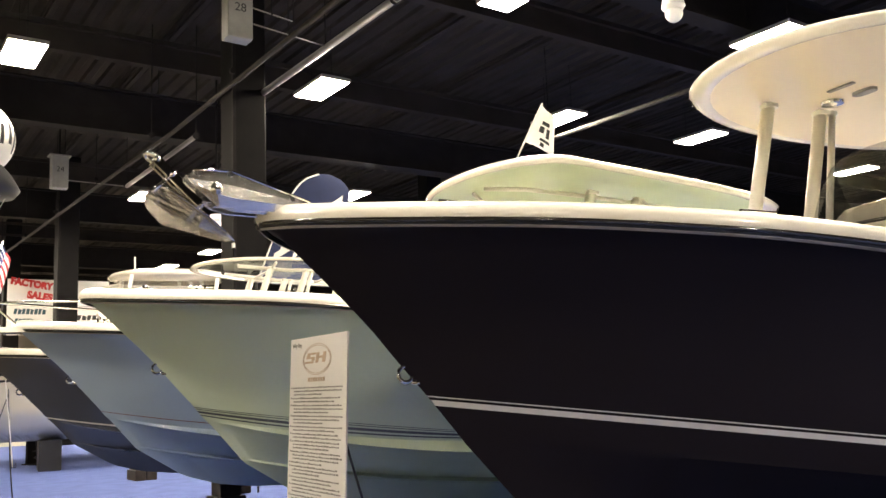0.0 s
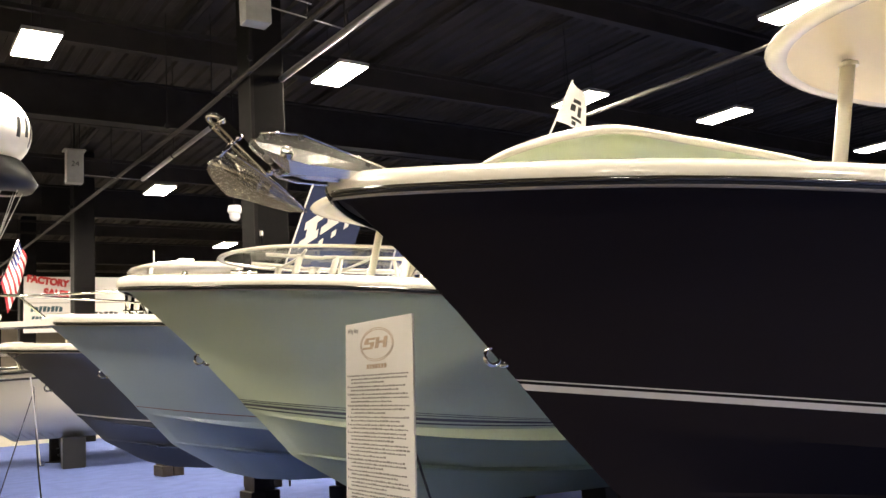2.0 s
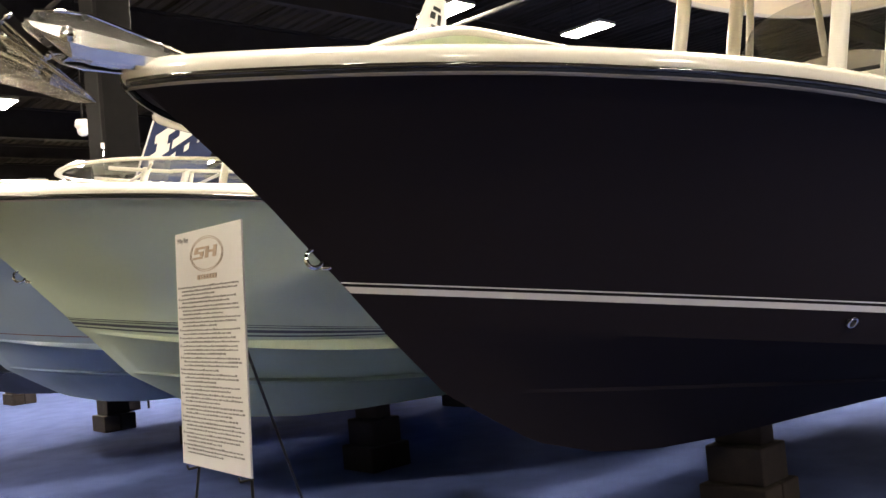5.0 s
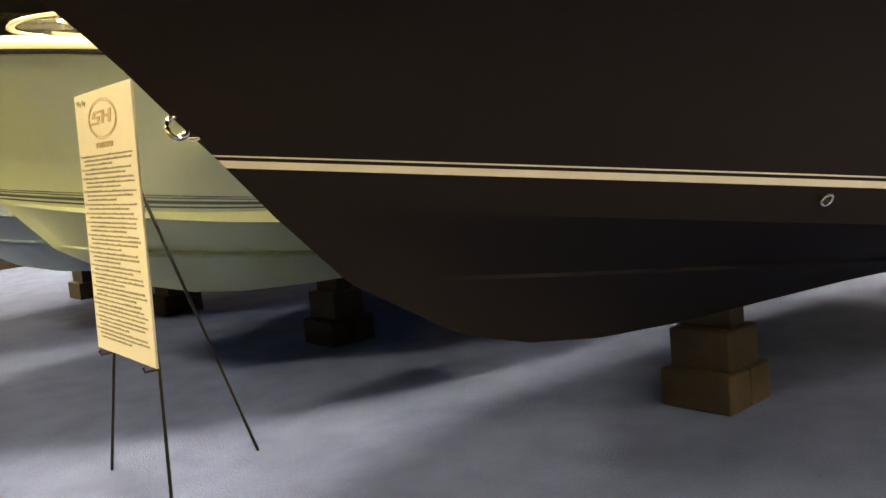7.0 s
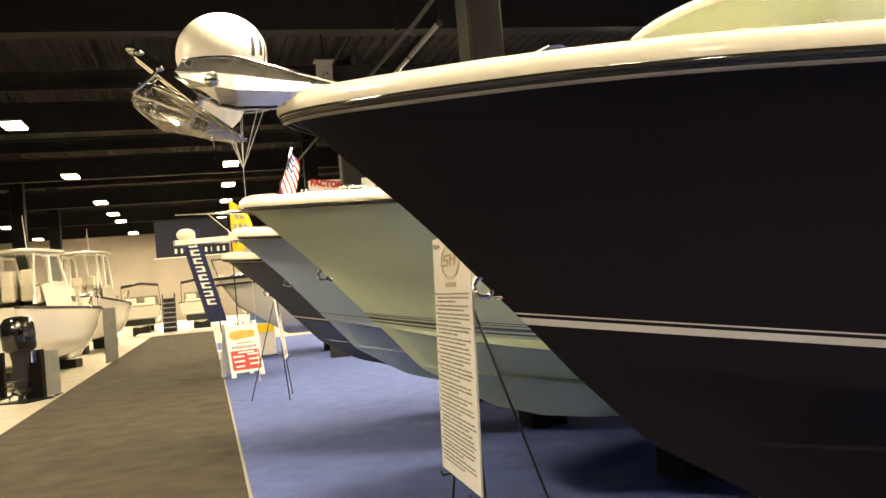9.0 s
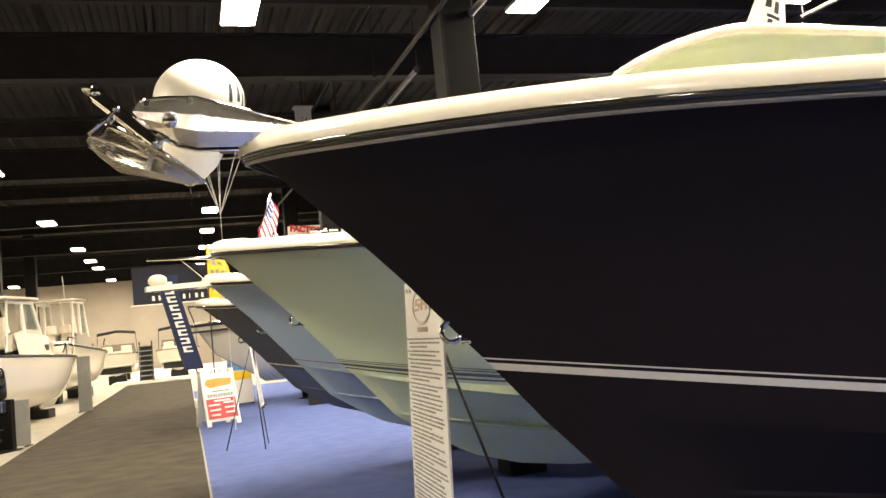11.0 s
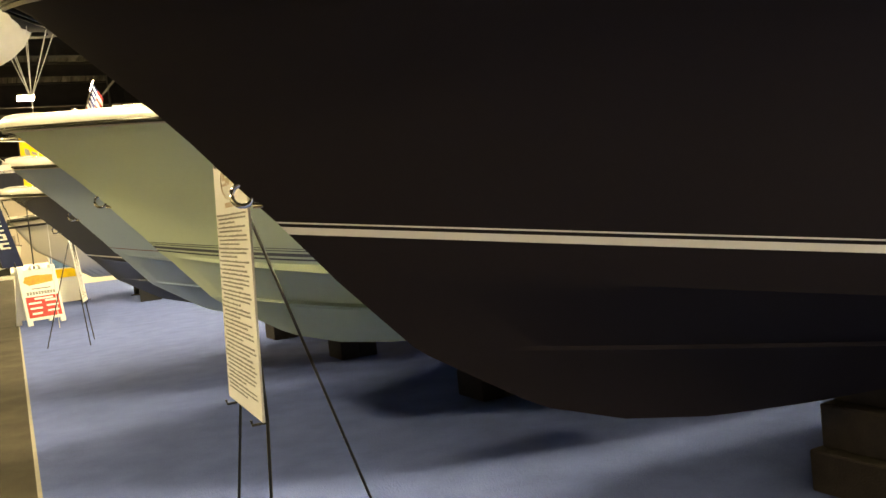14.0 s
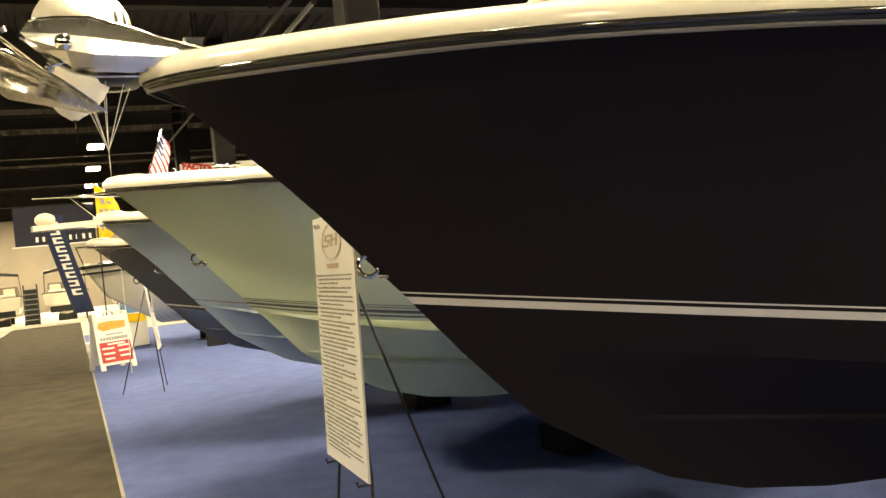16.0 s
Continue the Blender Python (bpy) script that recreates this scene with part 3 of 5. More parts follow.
def anchor(parent, m):
    """Folded bow roller cheeks, and a hinged plough anchor hanging in front of them."""
    k = part("bow_anchor", tubes([(-0.135, -0.072, 0.083), (-0.135, 0.072, 0.083)], 0.017, 16), M_CHROME, parent, "polished stainless plough anchor in its bow roller", smooth=True)
    k.matrix_basis = m
    # lines along a cheek from its top edge down: (s, z, offset outwards)
    top_ = [(0.285, 0.062, 0.0), (0.12, 0.112, -0.003), (-0.055, 0.163, -0.004), (-0.15, 0.163, -0.004), (-0.225, 0.155, -0.004)]
    fold = [(0.285, 0.046, 0.004), (0.12, 0.072, 0.012), (-0.055, 0.098, 0.018), (-0.15, 0.108, 0.016), (-0.250, 0.118, 0.006)]
    knee = [(0.285, 0.032, 0.006), (0.12, 0.038, 0.015), (-0.055, 0.046, 0.018), (-0.13, 0.060, 0.016), (-0.235, 0.098, 0.006)]
    foot = [(0.285, 0.016, 0.002), (0.12, 0.006, 0.004), (-0.055, 0.008, 0.006), (-0.12, 0.020, 0.006), (-0.19, 0.062, 0.002)]
    turn_in = [(0.285, 0.012, -0.02), (0.12, -0.004, -0.02), (-0.055, -0.002, -0.02), (-0.115, 0.014, -0.02), (-0.175, 0.058, -0.018)]
    for sg in (-1, 1):
        bm = bmesh.new()
        loft(bm, [[(x, sg * (0.056 + o), z) for x, z, o in line] for line in (top_, fold, knee, foot, turn_in)])
        bmesh.ops.recalc_face_normals(bm, faces=bm.faces)
        bmesh.ops.solidify(bm, geom=bm.faces[:], thickness=0.006)
        ck = part("roller_cheek", bm, M_CHEEK, k)
        part("cheek_lip", tubes([(x, sg * (0.054 + o), z) for x, z, o in top_], 0.0065, 8), M_CHROME, ck, smooth=True)
        for x, z in ((-0.205, 0.142), (-0.07, 0.150), (0.20, 0.068)):
            part("bolt_head", tubes([(x, sg * 0.052, z), (x, sg * 0.066, z)], 0.010, 10), M_BLACK, ck)
        part("pin_head", tubes([(-0.135, sg * 0.066, 0.083), (-0.135, sg * 0.082, 0.083), (-0.135, sg * 0.088, 0.083)], [0.026, 0.025, 0.014], 16), M_CHROME, ck, smooth=True)
    part("roller_floor", prism(bmesh.new(), [(0.285, 0.030), (0.05, 0.014), (-0.12, 0.030), (-0.12, 0.022), (0.05, 0.006), (0.285, 0.022)], -0.056, 0.056), M_CHROME, k)
    part("roller", tubes([(-0.135, -0.048, 0.083), (-0.135, -0.016, 0.083), (-0.135, 0.016, 0.083), (-0.135, 0.048, 0.083)], [0.042, 0.026, 0.026, 0.042], 16), M_BLACK, k, "black rubber roller", smooth=True)
    # shank: a pair of straight bars from the raised head down to the hinge, and a bar back to the chain
    for y in (-0.022, 0.022):
        bm = bmesh.new()
        bevelled_plate(bm, [(-0.372, 0.200), (-0.350, 0.208), (-0.165, 0.028), (-0.178, 0.006), (-0.200, 0.012), (-0.380, 0.178)], y - 0.007, y + 0.007)
        part("shank_bar", bm, M_CHROME, k)
    bm = bmesh.new()
    bevelled_plate(bm, [(0.30, 0.078), (-0.10, 0.088), (-0.19, 0.052), (-0.19, 0.022), (-0.10, 0.050), (0.30, 0.052)], -0.010, 0.010)
    part("shank", bm, M_CHROME2, k)
    part("shackle", tubes([(-0.372 + 0.026 * math.cos(a), 0.036 * math.sin(a), 0.200 - 0.016 * math.cos(a)) for a in [2 * math.pi * i / 16 for i in range(16)]], 0.010, 8, closed=True), M_CHROME, k, smooth=True)
    for x, z in ((-0.362, 0.190), (-0.30, 0.135), (-0.185, 0.02)):
        part("cross_pin", tubes([(x, -0.046, z), (x, 0.046, z)], 0.011, 10), M_CHROME, k, smooth=True)
    # fluke: two hollow plates that meet in a ridge from the rounded heel to the point
    n = 6
    for sg in (-1, 1):
        bm = bmesh.new()
        rows_ = []
        for i in range(n + 1):
            u = i / n
            rx, rz = -0.335 + 0.302 * u, 0.088 - 0.206 * u + 0.012 * math.sin(math.pi * u)
            w = 0.128 * (1 - u) ** 0.68 * (0.72 + 0.28 * min(1, u / 0.12) ** 0.5)
            bulge = 0.055 * max(0.0, 1 - u / 0.22)
            row = []
            for j in range(4):
                v = j / 3
                hollow = 0.016 * math.sin(math.pi * v) * (1 - u)
                row.append((rx - 0.030 * v * (1 - u) - bulge * math.sin(math.pi * v) * 0.9, sg * (w * v * 0.80 - hollow), rz - 0.98 * w * v))
            rows_.append(row)
        loft(bm, rows_)
        bmesh.ops.solidify(bm, geom=bm.faces[:], thickness=0.006)
        fl = part("fluke", bm, M_CHROME2, k)
        part("stay_bar", tubes([(-0.30, sg * 0.02, 0.135), (-0.385, sg * 0.055, 0.050)], 0.0075, 8), M_CHROME, fl, smooth=True)
    part("ridge_bar", tubes([(-0.335 + 0.302 * i / 8, 0, 0.092 - 0.206 * i / 8 + 0.012 * math.sin(math.pi * i / 8)) for i in range(9)], [0.010, 0.012, 0.012, 0.012, 0.011, 0.010, 0.008, 0.006, 0.003], 8), M_CHROME, k, smooth=True)
    return k


anchor(navy, pose(0.025, -0.068, 2.366, 0, 0, 8))
bm = bmesh.new()
for i in range(9):
    x = 0.50 + 0.055 * i
    tube(bm, [(x + 0.022 * math.cos(a), 0.02 * math.sin(a) * (i % 2), 2.432 - 0.004 * i + 0.02 * math.sin(a) * ((i + 1) % 2)) for a in [2 * math.pi * q / 10 for q in range(10)]], 0.006, 6, closed=True)
part("anchor_chain", bm, M_CHROME, navy, smooth=True)
wl = part("windlass", boxed((1.02, -0.07, 2.34), (1.2, 0.07, 2.42), 0.02), M_CHROME, navy, "stainless anchor windlass")
part("gypsy", tubes([(1.1, 0.03, 2.43), (1.1, 0.11, 2.43)], [0.045, 0.045], 14), M_CHROME, wl, smooth=True)
for sgn in (-1, 1):
    for x_, y_ in ((2.0, 0.96),):
        bm = tubes([(x_ - 0.09, sgn * y_, 2.405 - 0.055 * x_), (x_ + 0.09, sgn * y_ * 1.02, 2.40 - 0.055 * x_)], 0.010, 8)
        for q in (-0.04, 0.04):
            tube(bm, [(x_ + q, sgn * y_, 2.34 - 0.055 * x_), (x_ + q, sgn * y_, 2.402 - 0.055 * x_)], 0.010, 8)
        part("cleat", bm, M_CHROME, navy, "low cast cleat")
    # through-hull light just under the boot stripe
    bm = bmesh.new()
    tube(bm, [(2.85 + 0.019 * math.cos(a), sgn * (0.893 + 0.3 * 0.023 * math.cos(a) + 0.5 * 0.023 * math.sin(a)), 1.21 + 0.019 * math.sin(a)) for a in [2 * math.pi * q / 16 for q in range(16)]], 0.006, 8, closed=True)
    hl = part("hull_fitting", bm, M_CHROME, navy, "round stainless through-hull fitting", smooth=True)
    part("grille", tubes([(2.865, sgn * 0.83, 1.215), (2.85, sgn * 0.890, 1.21)], 0.016, 14), M_BLACK, hl)

# bow fittings of the light blue boat
bm = bmesh.new()
slab(bm, [(-0.42, -0.10), (-0.46, 0.0), (-0.42, 0.10), (0.1, 0.17), (0.5, 0.26), (0.5, -0.26), (0.1, -0.17)], 2.30, 2.35)
pl = part("pulpit", bm, M_WHITE, blue, "cream moulded bow pulpit")
bm = bmesh.new()
bmesh.ops.create_uvsphere(bm, u_segments=16, v_segments=10, radius=0.075, matrix=Matrix.Translation((-0.33, 0, 2.405)) @ Matrix.Diagonal((1.25, 0.9, 0.85, 1)))
part("anchor_cover", bm, M_VINYL, pl, "pale cloth anchor cover", smooth=True)
pr = part("pulpit_rail", tubes([(-0.42, 0, 2.62), (0.0, 0.02, 2.60), (0.9, 0.52, 2.58), (1.8, 0.98, 2.50), (2.4, 1.15, 2.38)], 0.013, 8), M_CHROME, blue, "stainless bow rail", smooth=True)
part("pulpit_rail", tubes([(-0.42, 0, 2.62), (0.0, -0.02, 2.60), (0.9, -0.52, 2.58), (1.8, -0.98, 2.50), (2.4, -1.15, 2.38)], 0.013, 8), M_CHROME, blue, "stainless bow rail", smooth=True)
for sgn in (-1, 1):
    part("stanchion", tubes([(-0.1, 0.0, 2.61), (0.16, sgn * 0.05, 2.36)], 0.011, 8), M_CHROME, blue)
    part("stanchion", tubes([(0.9, sgn * 0.52, 2.58), (1.0, sgn * 0.56, 2.33)], 0.011, 8), M_CHROME, blue)
for sgn in (-1, 1):
    bm = bmesh.new()
    prism(bm, [(1.75, 2.36), (1.35, 2.66), (1.39, 2.68), (2.5, 2.36)], sgn * 0.50, sgn * 0.508)
    part("bow_screen", bm, M_TINT, blue, "small tinted bow screen")
# seafoam boat: small bow light and cleats on the tip
part("bow_light", tubes([(0.55, 0.0, 2.40), (0.55, 0, 2.45)], [0.03, 0.02], 10), M_CHROME, green, smooth=True)
# whip aerials and lights on the tops
for o_, x_, y_, z_ in ((green, 5.9, 0.3, 3.42), (grey, 3.2, -0.4, 3.36)):
    a_ = part("masthead_light", tubes([(x_, y_, z_), (x_, y_, z_ + 0.22)], 0.012, 8), M_CHROME, o_)
    part("lens", tubes([(x_, y_, z_ + 0.22), (x_, y_, z_ + 0.28)], 0.022, 10), M_PLASTIC, a_)


# ---- signs on easels ----
def easel_sign(m, w, h, z0, lean, label, printed=True):
    t = thing("easel_sign", m, label, "sign", "signs on easels")
    bd = part("board", boxed((-w / 2, -0.006, 0), (w / 2, 0.006, h), 0.0015), M_BOARD, t, "white printed foam board")
    bd.matrix_basis = pose(0, 0, z0, -lean, 0, 0)
    if printed:
        face = -0.0085
        bm = bmesh.new()
        for rx, rz in ((0.20, 0.094), (0.188, 0.084)):
            tube(bm, [(rx * math.cos(a), face, h - 0.14 + rz * math.sin(a)) for a in [2 * math.pi * q / 40 for q in range(40)]], 0.0018, 5, closed=True)
        part("logo_ring", bm, M_BRONZE, bd)
        bm = bmesh.new()
        for x0, x1, z0_, z1_ in ((-0.14, -0.02, 0.018, 0.030), (-0.15, -0.10, 0.0, 0.018), (-0.15, -0.03, -0.006, 0.005), (-0.07, -0.03, -0.02, -0.004), (-0.16, -0.04, -0.034, -0.022), (-0.01, 0.03, -0.032, 0.030), (0.03, 0.085, -0.006, 0.008), (0.085, 0.125, -0.032, 0.030)):
            prism(bm, [(x0 + 0.3 * z0_, h - 0.13 + z0_), (x1 + 0.3 * z0_, h - 0.13 + z0_), (x1 + 0.3 * z1_, h - 0.13 + z1_), (x0 + 0.3 * z1_, h - 0.13 + z1_)], face - 0.001, face + 0.001)
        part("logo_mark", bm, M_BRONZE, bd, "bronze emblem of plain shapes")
        for q in range(7):
            part("brand_bar", boxed((-0.12 + 0.035 * q, face - 0.001, h - 0.275), (-0.095 + 0.035 * q, face + 0.001, h - 0.250)), M_BRONZE, bd)
        letters("heading", "Why Buy", 0.038, pose(-w / 2 + 0.035, face, h - 0.045, 90, 0, 0), M_INK, bd, align="LEFT", depth=0.0008)
        rnd = random.Random(5)
        bm = bmesh.new()
        z = h - 0.315
        while z > 0.05:
            rows_left = rnd.choice((1, 2, 2, 3, 3))
            for q in range(rows_left):
                if z < 0.05:
                    break
                x = -w / 2 + (0.055 if q == 0 else 0.075)
                stop = w / 2 - rnd.uniform(0.04, 0.10) if q < rows_left - 1 else -w / 2 + rnd.uniform(0.45, 0.74)
                if q == 0:
                    box(bm, (-w / 2 + 0.03, face - 0.0008, z), (-w / 2 + 0.04, face + 0.001, z + 0.012))
                while x < stop:
                    l = rnd.uniform(0.010, 0.038)
                    box(bm, (x, face - 0.0008, z), (min(x + l, stop + 0.01), face + 0.001, z + rnd.uniform(0.006, 0.0105)))
                    x += l + 0.009
                z -= 0.0205
            z -= 0.003
        tagged(part("small_print", bm, M_INK, bd), kind="stuff")
    for x0, x1 in ((-0.27, -0.40), (0.34, 0.43)):
        leg = part("easel_leg", tubes([(x1, -0.03, 0), (x0, 0.03, z0), (0.0, 0.09, z0 + h * 0.9)], 0.0085, 6), M_EASEL, t, smooth=True)
        part("easel_peg", tubes([(x0 + 0.02, 0.03, z0 - 0.012), (x0 + 0.02, -0.045, z0 - 0.012), (x0 + 0.02, -0.05, z0 + 0.012)], 0.007, 6), M_EASEL, leg)
    part("easel_leg", tubes([(0.0, 0.62, 0), (0.0, 0.08, z0 + h * 0.86)], 0.0085, 6), M_EASEL, t, "hinged back leg", smooth=True)
    return t


easel_sign(pose(-0.832, 5.43, 0.004, 0, 0, -55.6), 0.81, 1.29, 0.66, 2.5, "tall white printed board on a thin black easel")
easel_sign(pose(-6.95, 13.75, 0.004, 0, 0, 118), 0.81, 1.31, 0.66, 6, "white board seen on a thin black easel by the grey boat")


# ---- folding sidewalk sign ----
def a_frame(m):
    t = thing("sidewalk_sign", m @ Matrix.Scale(1.08, 4), "white plastic folding sidewalk sign with red and orange print", "sign")
    for sgn in (-1, 1):
        p = part("panel", boxed((-0.36, -0.018, 0.09), (0.36, 0.018, 1.06), 0.012), M_PLASTIC, t)
        p.matrix_basis = pose(0, sgn * 0.26, 0, sgn * 12, 0, 0)
        for x in (-0.31, 0.31):
            part("foot", boxed((x - 0.05, -0.02, 0), (x + 0.05, 0.02, 0.12), 0.008), M_PLASTIC, p)
            part("shoulder", boxed((x - 0.05, -0.022, 1.0), (x + 0.05, 0.022, 1.13), 0.01), M_PLASTIC, p)
        part("handle", tubes([(-0.09, 0, 1.05), (-0.085, 0, 1.12), (-0.05, 0, 1.145), (0.05, 0, 1.145), (0.085, 0, 1.12), (0.09, 0, 1.05)], 0.016, 8), M_PLASTIC, p, smooth=True)
        if sgn > 0:
            continue
        f = -0.0205
        part("red_field", boxed((-0.31, f - 0.001, 0.14), (0.31, f + 0.001, 0.54)), M_RED, p)
        bm = bmesh.new()
        for x0, x1, z in ((-0.27, -0.03, 0.40), (0.04, 0.27, 0.43), (-0.26, -0.03, 0.30), (0.05, 0.28, 0.33), (-0.24, -0.05, 0.20), (0.06, 0.27, 0.23), (-0.15, 0.2, 0.48)):
            box(bm, (x0, f - 0.003, z), (x1, f - 0.0005, z + 0.035))
        part("white_bars", bm, M_BOARD, p)
        bm = bmesh.new()
        for k in range(10):
            x = -0.27 + 0.055 * k
            box(bm, (x, f - 0.002, 0.575), (x + 0.04, f + 0.001, 0.635))
        box(bm, (-0.16, f - 0.002, 0.68), (0.2, f + 0.001, 0.70))
        part("dark_bars", bm, M_INK, p)
        bm = bmesh.new()
        prism(bm, [(-0.29, 0.83), (-0.2, 0.76), (0.26, 0.80), (0.28, 0.93), (-0.05, 0.95), (-0.25, 0.93)], f - 0.002, f + 0.001)
        part("logo_patch", bm, M_ORANGE, p, "orange emblem patch")
    return t


a_frame(hall(13.62, 0.42, 0.004, 22))


# ---- balloon ----
def balloon():
    t = thing("inflated_balloon", hall(12.0, 0.45, 6.72), "big cream advertising balloon with black markings on a string", "balloon")
    bm = bmesh.new()
    bmesh.ops.create_uvsphere(bm, u_segments=40, v_segments=24, radius=0.92)
    for v in bm.verts:
        v.co.z *= 0.93 if v.co.z > 0 else 0.85
    part("envelope", bm, M_BALLOON, t, smooth=True)
    bm = bmesh.new()
    for az, w, z0, z1 in ((-35, 7, -0.15, 0.28), (-24, 5, -0.3, 0.2), (-14, 6, -0.1, 0.34), (-5, 3, -0.32, 0.1), (4, 6, -0.2, 0.3), (16, 6, -0.05, 0.36), (28, 6, -0.25, 0.25), (-50, 6, -0.2, 0.2)):
        pts = [[(0.928 * math.cos(math.asin(z / 0.9)) * math.cos(radians(az + da)), 0.928 * math.cos(math.asin(z / 0.9)) * math.sin(radians(az + da)), z) for da in (-w / 2, 0, w / 2)] for z in [z0 + (z1 - z0) * q / 5 for q in range(6)]]
        loft(bm, pts)
    part("black_markings", bm, M_BLACK, t)
    # black solid stands in for the shaded opening under the envelope
    bm = bmesh.new()
    loft(bm, [[(c + r * math.cos(a), r * math.sin(a), z) for a in [2 * math.pi * q / 28 for q in range(28)]] for c, r, z in ((0.05, 0.70, -0.55), (0.15, 0.74, -0.72), (0.38, 0.66, -0.98), (0.46, 0.48, -1.12), (0.48, 0.2, -1.14))], closed=True)
    part("dark_opening", bm, M_BLACK, t, "black shape put in for the shaded opening", smooth=True)
    bm = bmesh.new()
    loft(bm, [[(c + r * math.cos(a), r * math.sin(a), z) for a in [2 * math.pi * q / 20 for q in range(20)]] for c, r, z in ((-0.05, 0.70, -0.6), (-0.20, 0.60, -1.1), (-0.24, 0.50, -1.35), (-0.28, 0.30, -1.58), (-0.3, 0.06, -1.74))], closed=True)
    part("tail_bag", bm, M_BALLOON, t, smooth=True)
    for k in range(8):
        a = 2 * math.pi * k / 8
        part("string", tubes([(0.3 + 0.5 * math.cos(a), 0.5 * math.sin(a), -1.05), (0.25, 0, -2.35)], 0.006, 5), M_CLOTH, t)
    part("tether", tubes([(0.25, 0, -2.35), (0.24, 0, -6.74)], 0.006, 5), M_CLOTH, t)
    part("tassel", tubes([(-0.3, 0, -1.72), (-0.28, 0.02, -1.9), (-0.3, 0, -2.15)], [0.03, 0.02, 0.012], 6), M_CHROME, t)
    return t


balloon()


# ---- flags and banners ----
def us_flag():
    t = thing("striped_flag", hall(26.8, 3.3, 0), "red white and blue striped flag on a slanted pole", "flag")
    part("pole", tubes([(-1.75, 0, 2.6), (0.0, 0, 7.2)], 0.025, 8), M_CHROME, t)
    shape = lambda u_, v_, y: (-0.48 * v_ * 1.25 + 0.26 * u_ + 0.08 * math.sin(3 * v_), y, 7.1 - 1.25 * v_ - u_ * (0.55 + 0.7 * v_))
    for k in range(13):
        bm = bmesh.new()
        v0, v1 = k / 13, (k + 1) / 13
        u0 = 0.42 if k < 7 else 0.0
        rows_ = [[shape(u0 + (1 - u0) * i / 8, v, 0.10 * math.sin(6 * (u0 + (1 - u0) * i / 8) + 2 * v)) for i in range(9)] for v in (v0, (v0 + v1) / 2, v1)]
        loft(bm, rows_)
        part("stripe", bm, M_FLAGRED if k % 2 == 0 else M_CLOTH, t)
    bm = bmesh.new()
    loft(bm, [[shape(0.42 * i / 5, 7 / 13 * v / 6, 0.10 * math.sin(6 * 0.42 * i / 5 + 14 / 13 * v / 6)) for i in range(6)] for v in range(7)])
    part("canton", bm, M_FLAGBLUE, t)
    for i in range(5):
        for j in range(4):
            u_, v_ = 0.42 * (i + 0.6) / 5.2, 7 / 13 * (j + 0.6) / 4.2
            p = Vector(shape(u_, v_, 0.10 * math.sin(6 * u_ + 2 * v_) - 0.012))
            bm = bmesh.new()
            bmesh.ops.create_circle(bm, cap_ends=True, segments=5, radius=0.03, matrix=Matrix.Translation(p) @ pose(0, 0, 0, 90, 0, 0))
            part("star", bm, M_CLOTH, t)


us_flag()


def pennant():
    t = thing("pole_flag", pose(1.476, 13.216, 5.88, 0, 0, 8), "small white flag with black print on a leaning pole", "flag")
    part("pole", tubes([(0, 0, 0), (-0.50, 0, -0.98), (-1.25, 0, -2.55)], 0.015, 8), M_POWDER, t)
    bm = bmesh.new()
    shape = lambda u_, v_: (-0.30 * v_ + (0.18 + 0.26 * v_) * u_, 0.035 * math.sin(5 * u_ + 3 * v_), -0.02 - 0.60 * v_ - u_ * 0.22)
    loft(bm, [[shape(i / 8, j / 10) for i in range(9)] for j in range(11)])
    part("cloth", bm, M_CLOTH, t, smooth=True)
    bm = bmesh.new()
    for a, b_, c, d in ((0.35, 0.7, 0.30, 0.40), (0.3, 0.5, 0.45, 0.62), (0.6, 0.75, 0.45, 0.7), (0.4, 0.8, 0.75, 0.82), (0.45, 0.6, 0.85, 0.95)):
        loft(bm, [[(x, y - 0.006, z) for x, y, z in (shape(a, v), shape((a + b_) / 2, v), shape(b_, v))] for v in (c, (c + d) / 2, d)])
    part("print_bars", bm, M_BLACK, t)


pennant()


def feather(m, w, h, slant, material, label, bars, band=True, blocks=()):
    """A tall feather banner with a rounded head, a pole and plain bars for its lettering."""
    t = thing("feather_banner", m, label, "banner", "blue show banners")
    def at(u_, v_):
        f = 1 if v_ < 0.72 or not band else math.sqrt(max(0.0, 1 - ((v_ - 0.72) / 0.285) ** 2))
        return (slant * min(v_, 0.85) + w * (0.55 + (u_ - 0.55) * f), 0.05 * math.sin(4 * v_ + 2 * u_), h * v_)
    bm = bmesh.new()
    loft(bm, [[at(i / 6, j / 24) for i in range(7)] for j in range(25)])
    part("cloth", bm, material, t, smooth=True)
    part("edge_sleeve", tubes([at(0, j / 24) for j in range(25)], 0.016, 6), M_CLOTH if band else M_EASEL, t, smooth=True)
    for a, b_, c, d in bars:
        bm = bmesh.new()
        loft(bm, [[(x, y - 0.012, z) for x, y, z in (at(a, v), at((a + b_) / 2, v), at(b_, v))] for v in (c, (c + d) / 2, d)])
        part("letter_bar", bm, M_CLOTH, t)
    for u0, v0, du, dv in blocks:
        bm = bmesh.new()
        loft(bm, [[(x, y - 0.012, z) for x, y, z in [at(u0 + du * i / 3 - 0.05 * f * dv / 0.19, v0 + dv * f + 0.46 * du * i / 3) for i in range(4)]] for f in (0, 0.5, 1)])
        part("letter_block", bm, M_CLOTH, t)
    return t


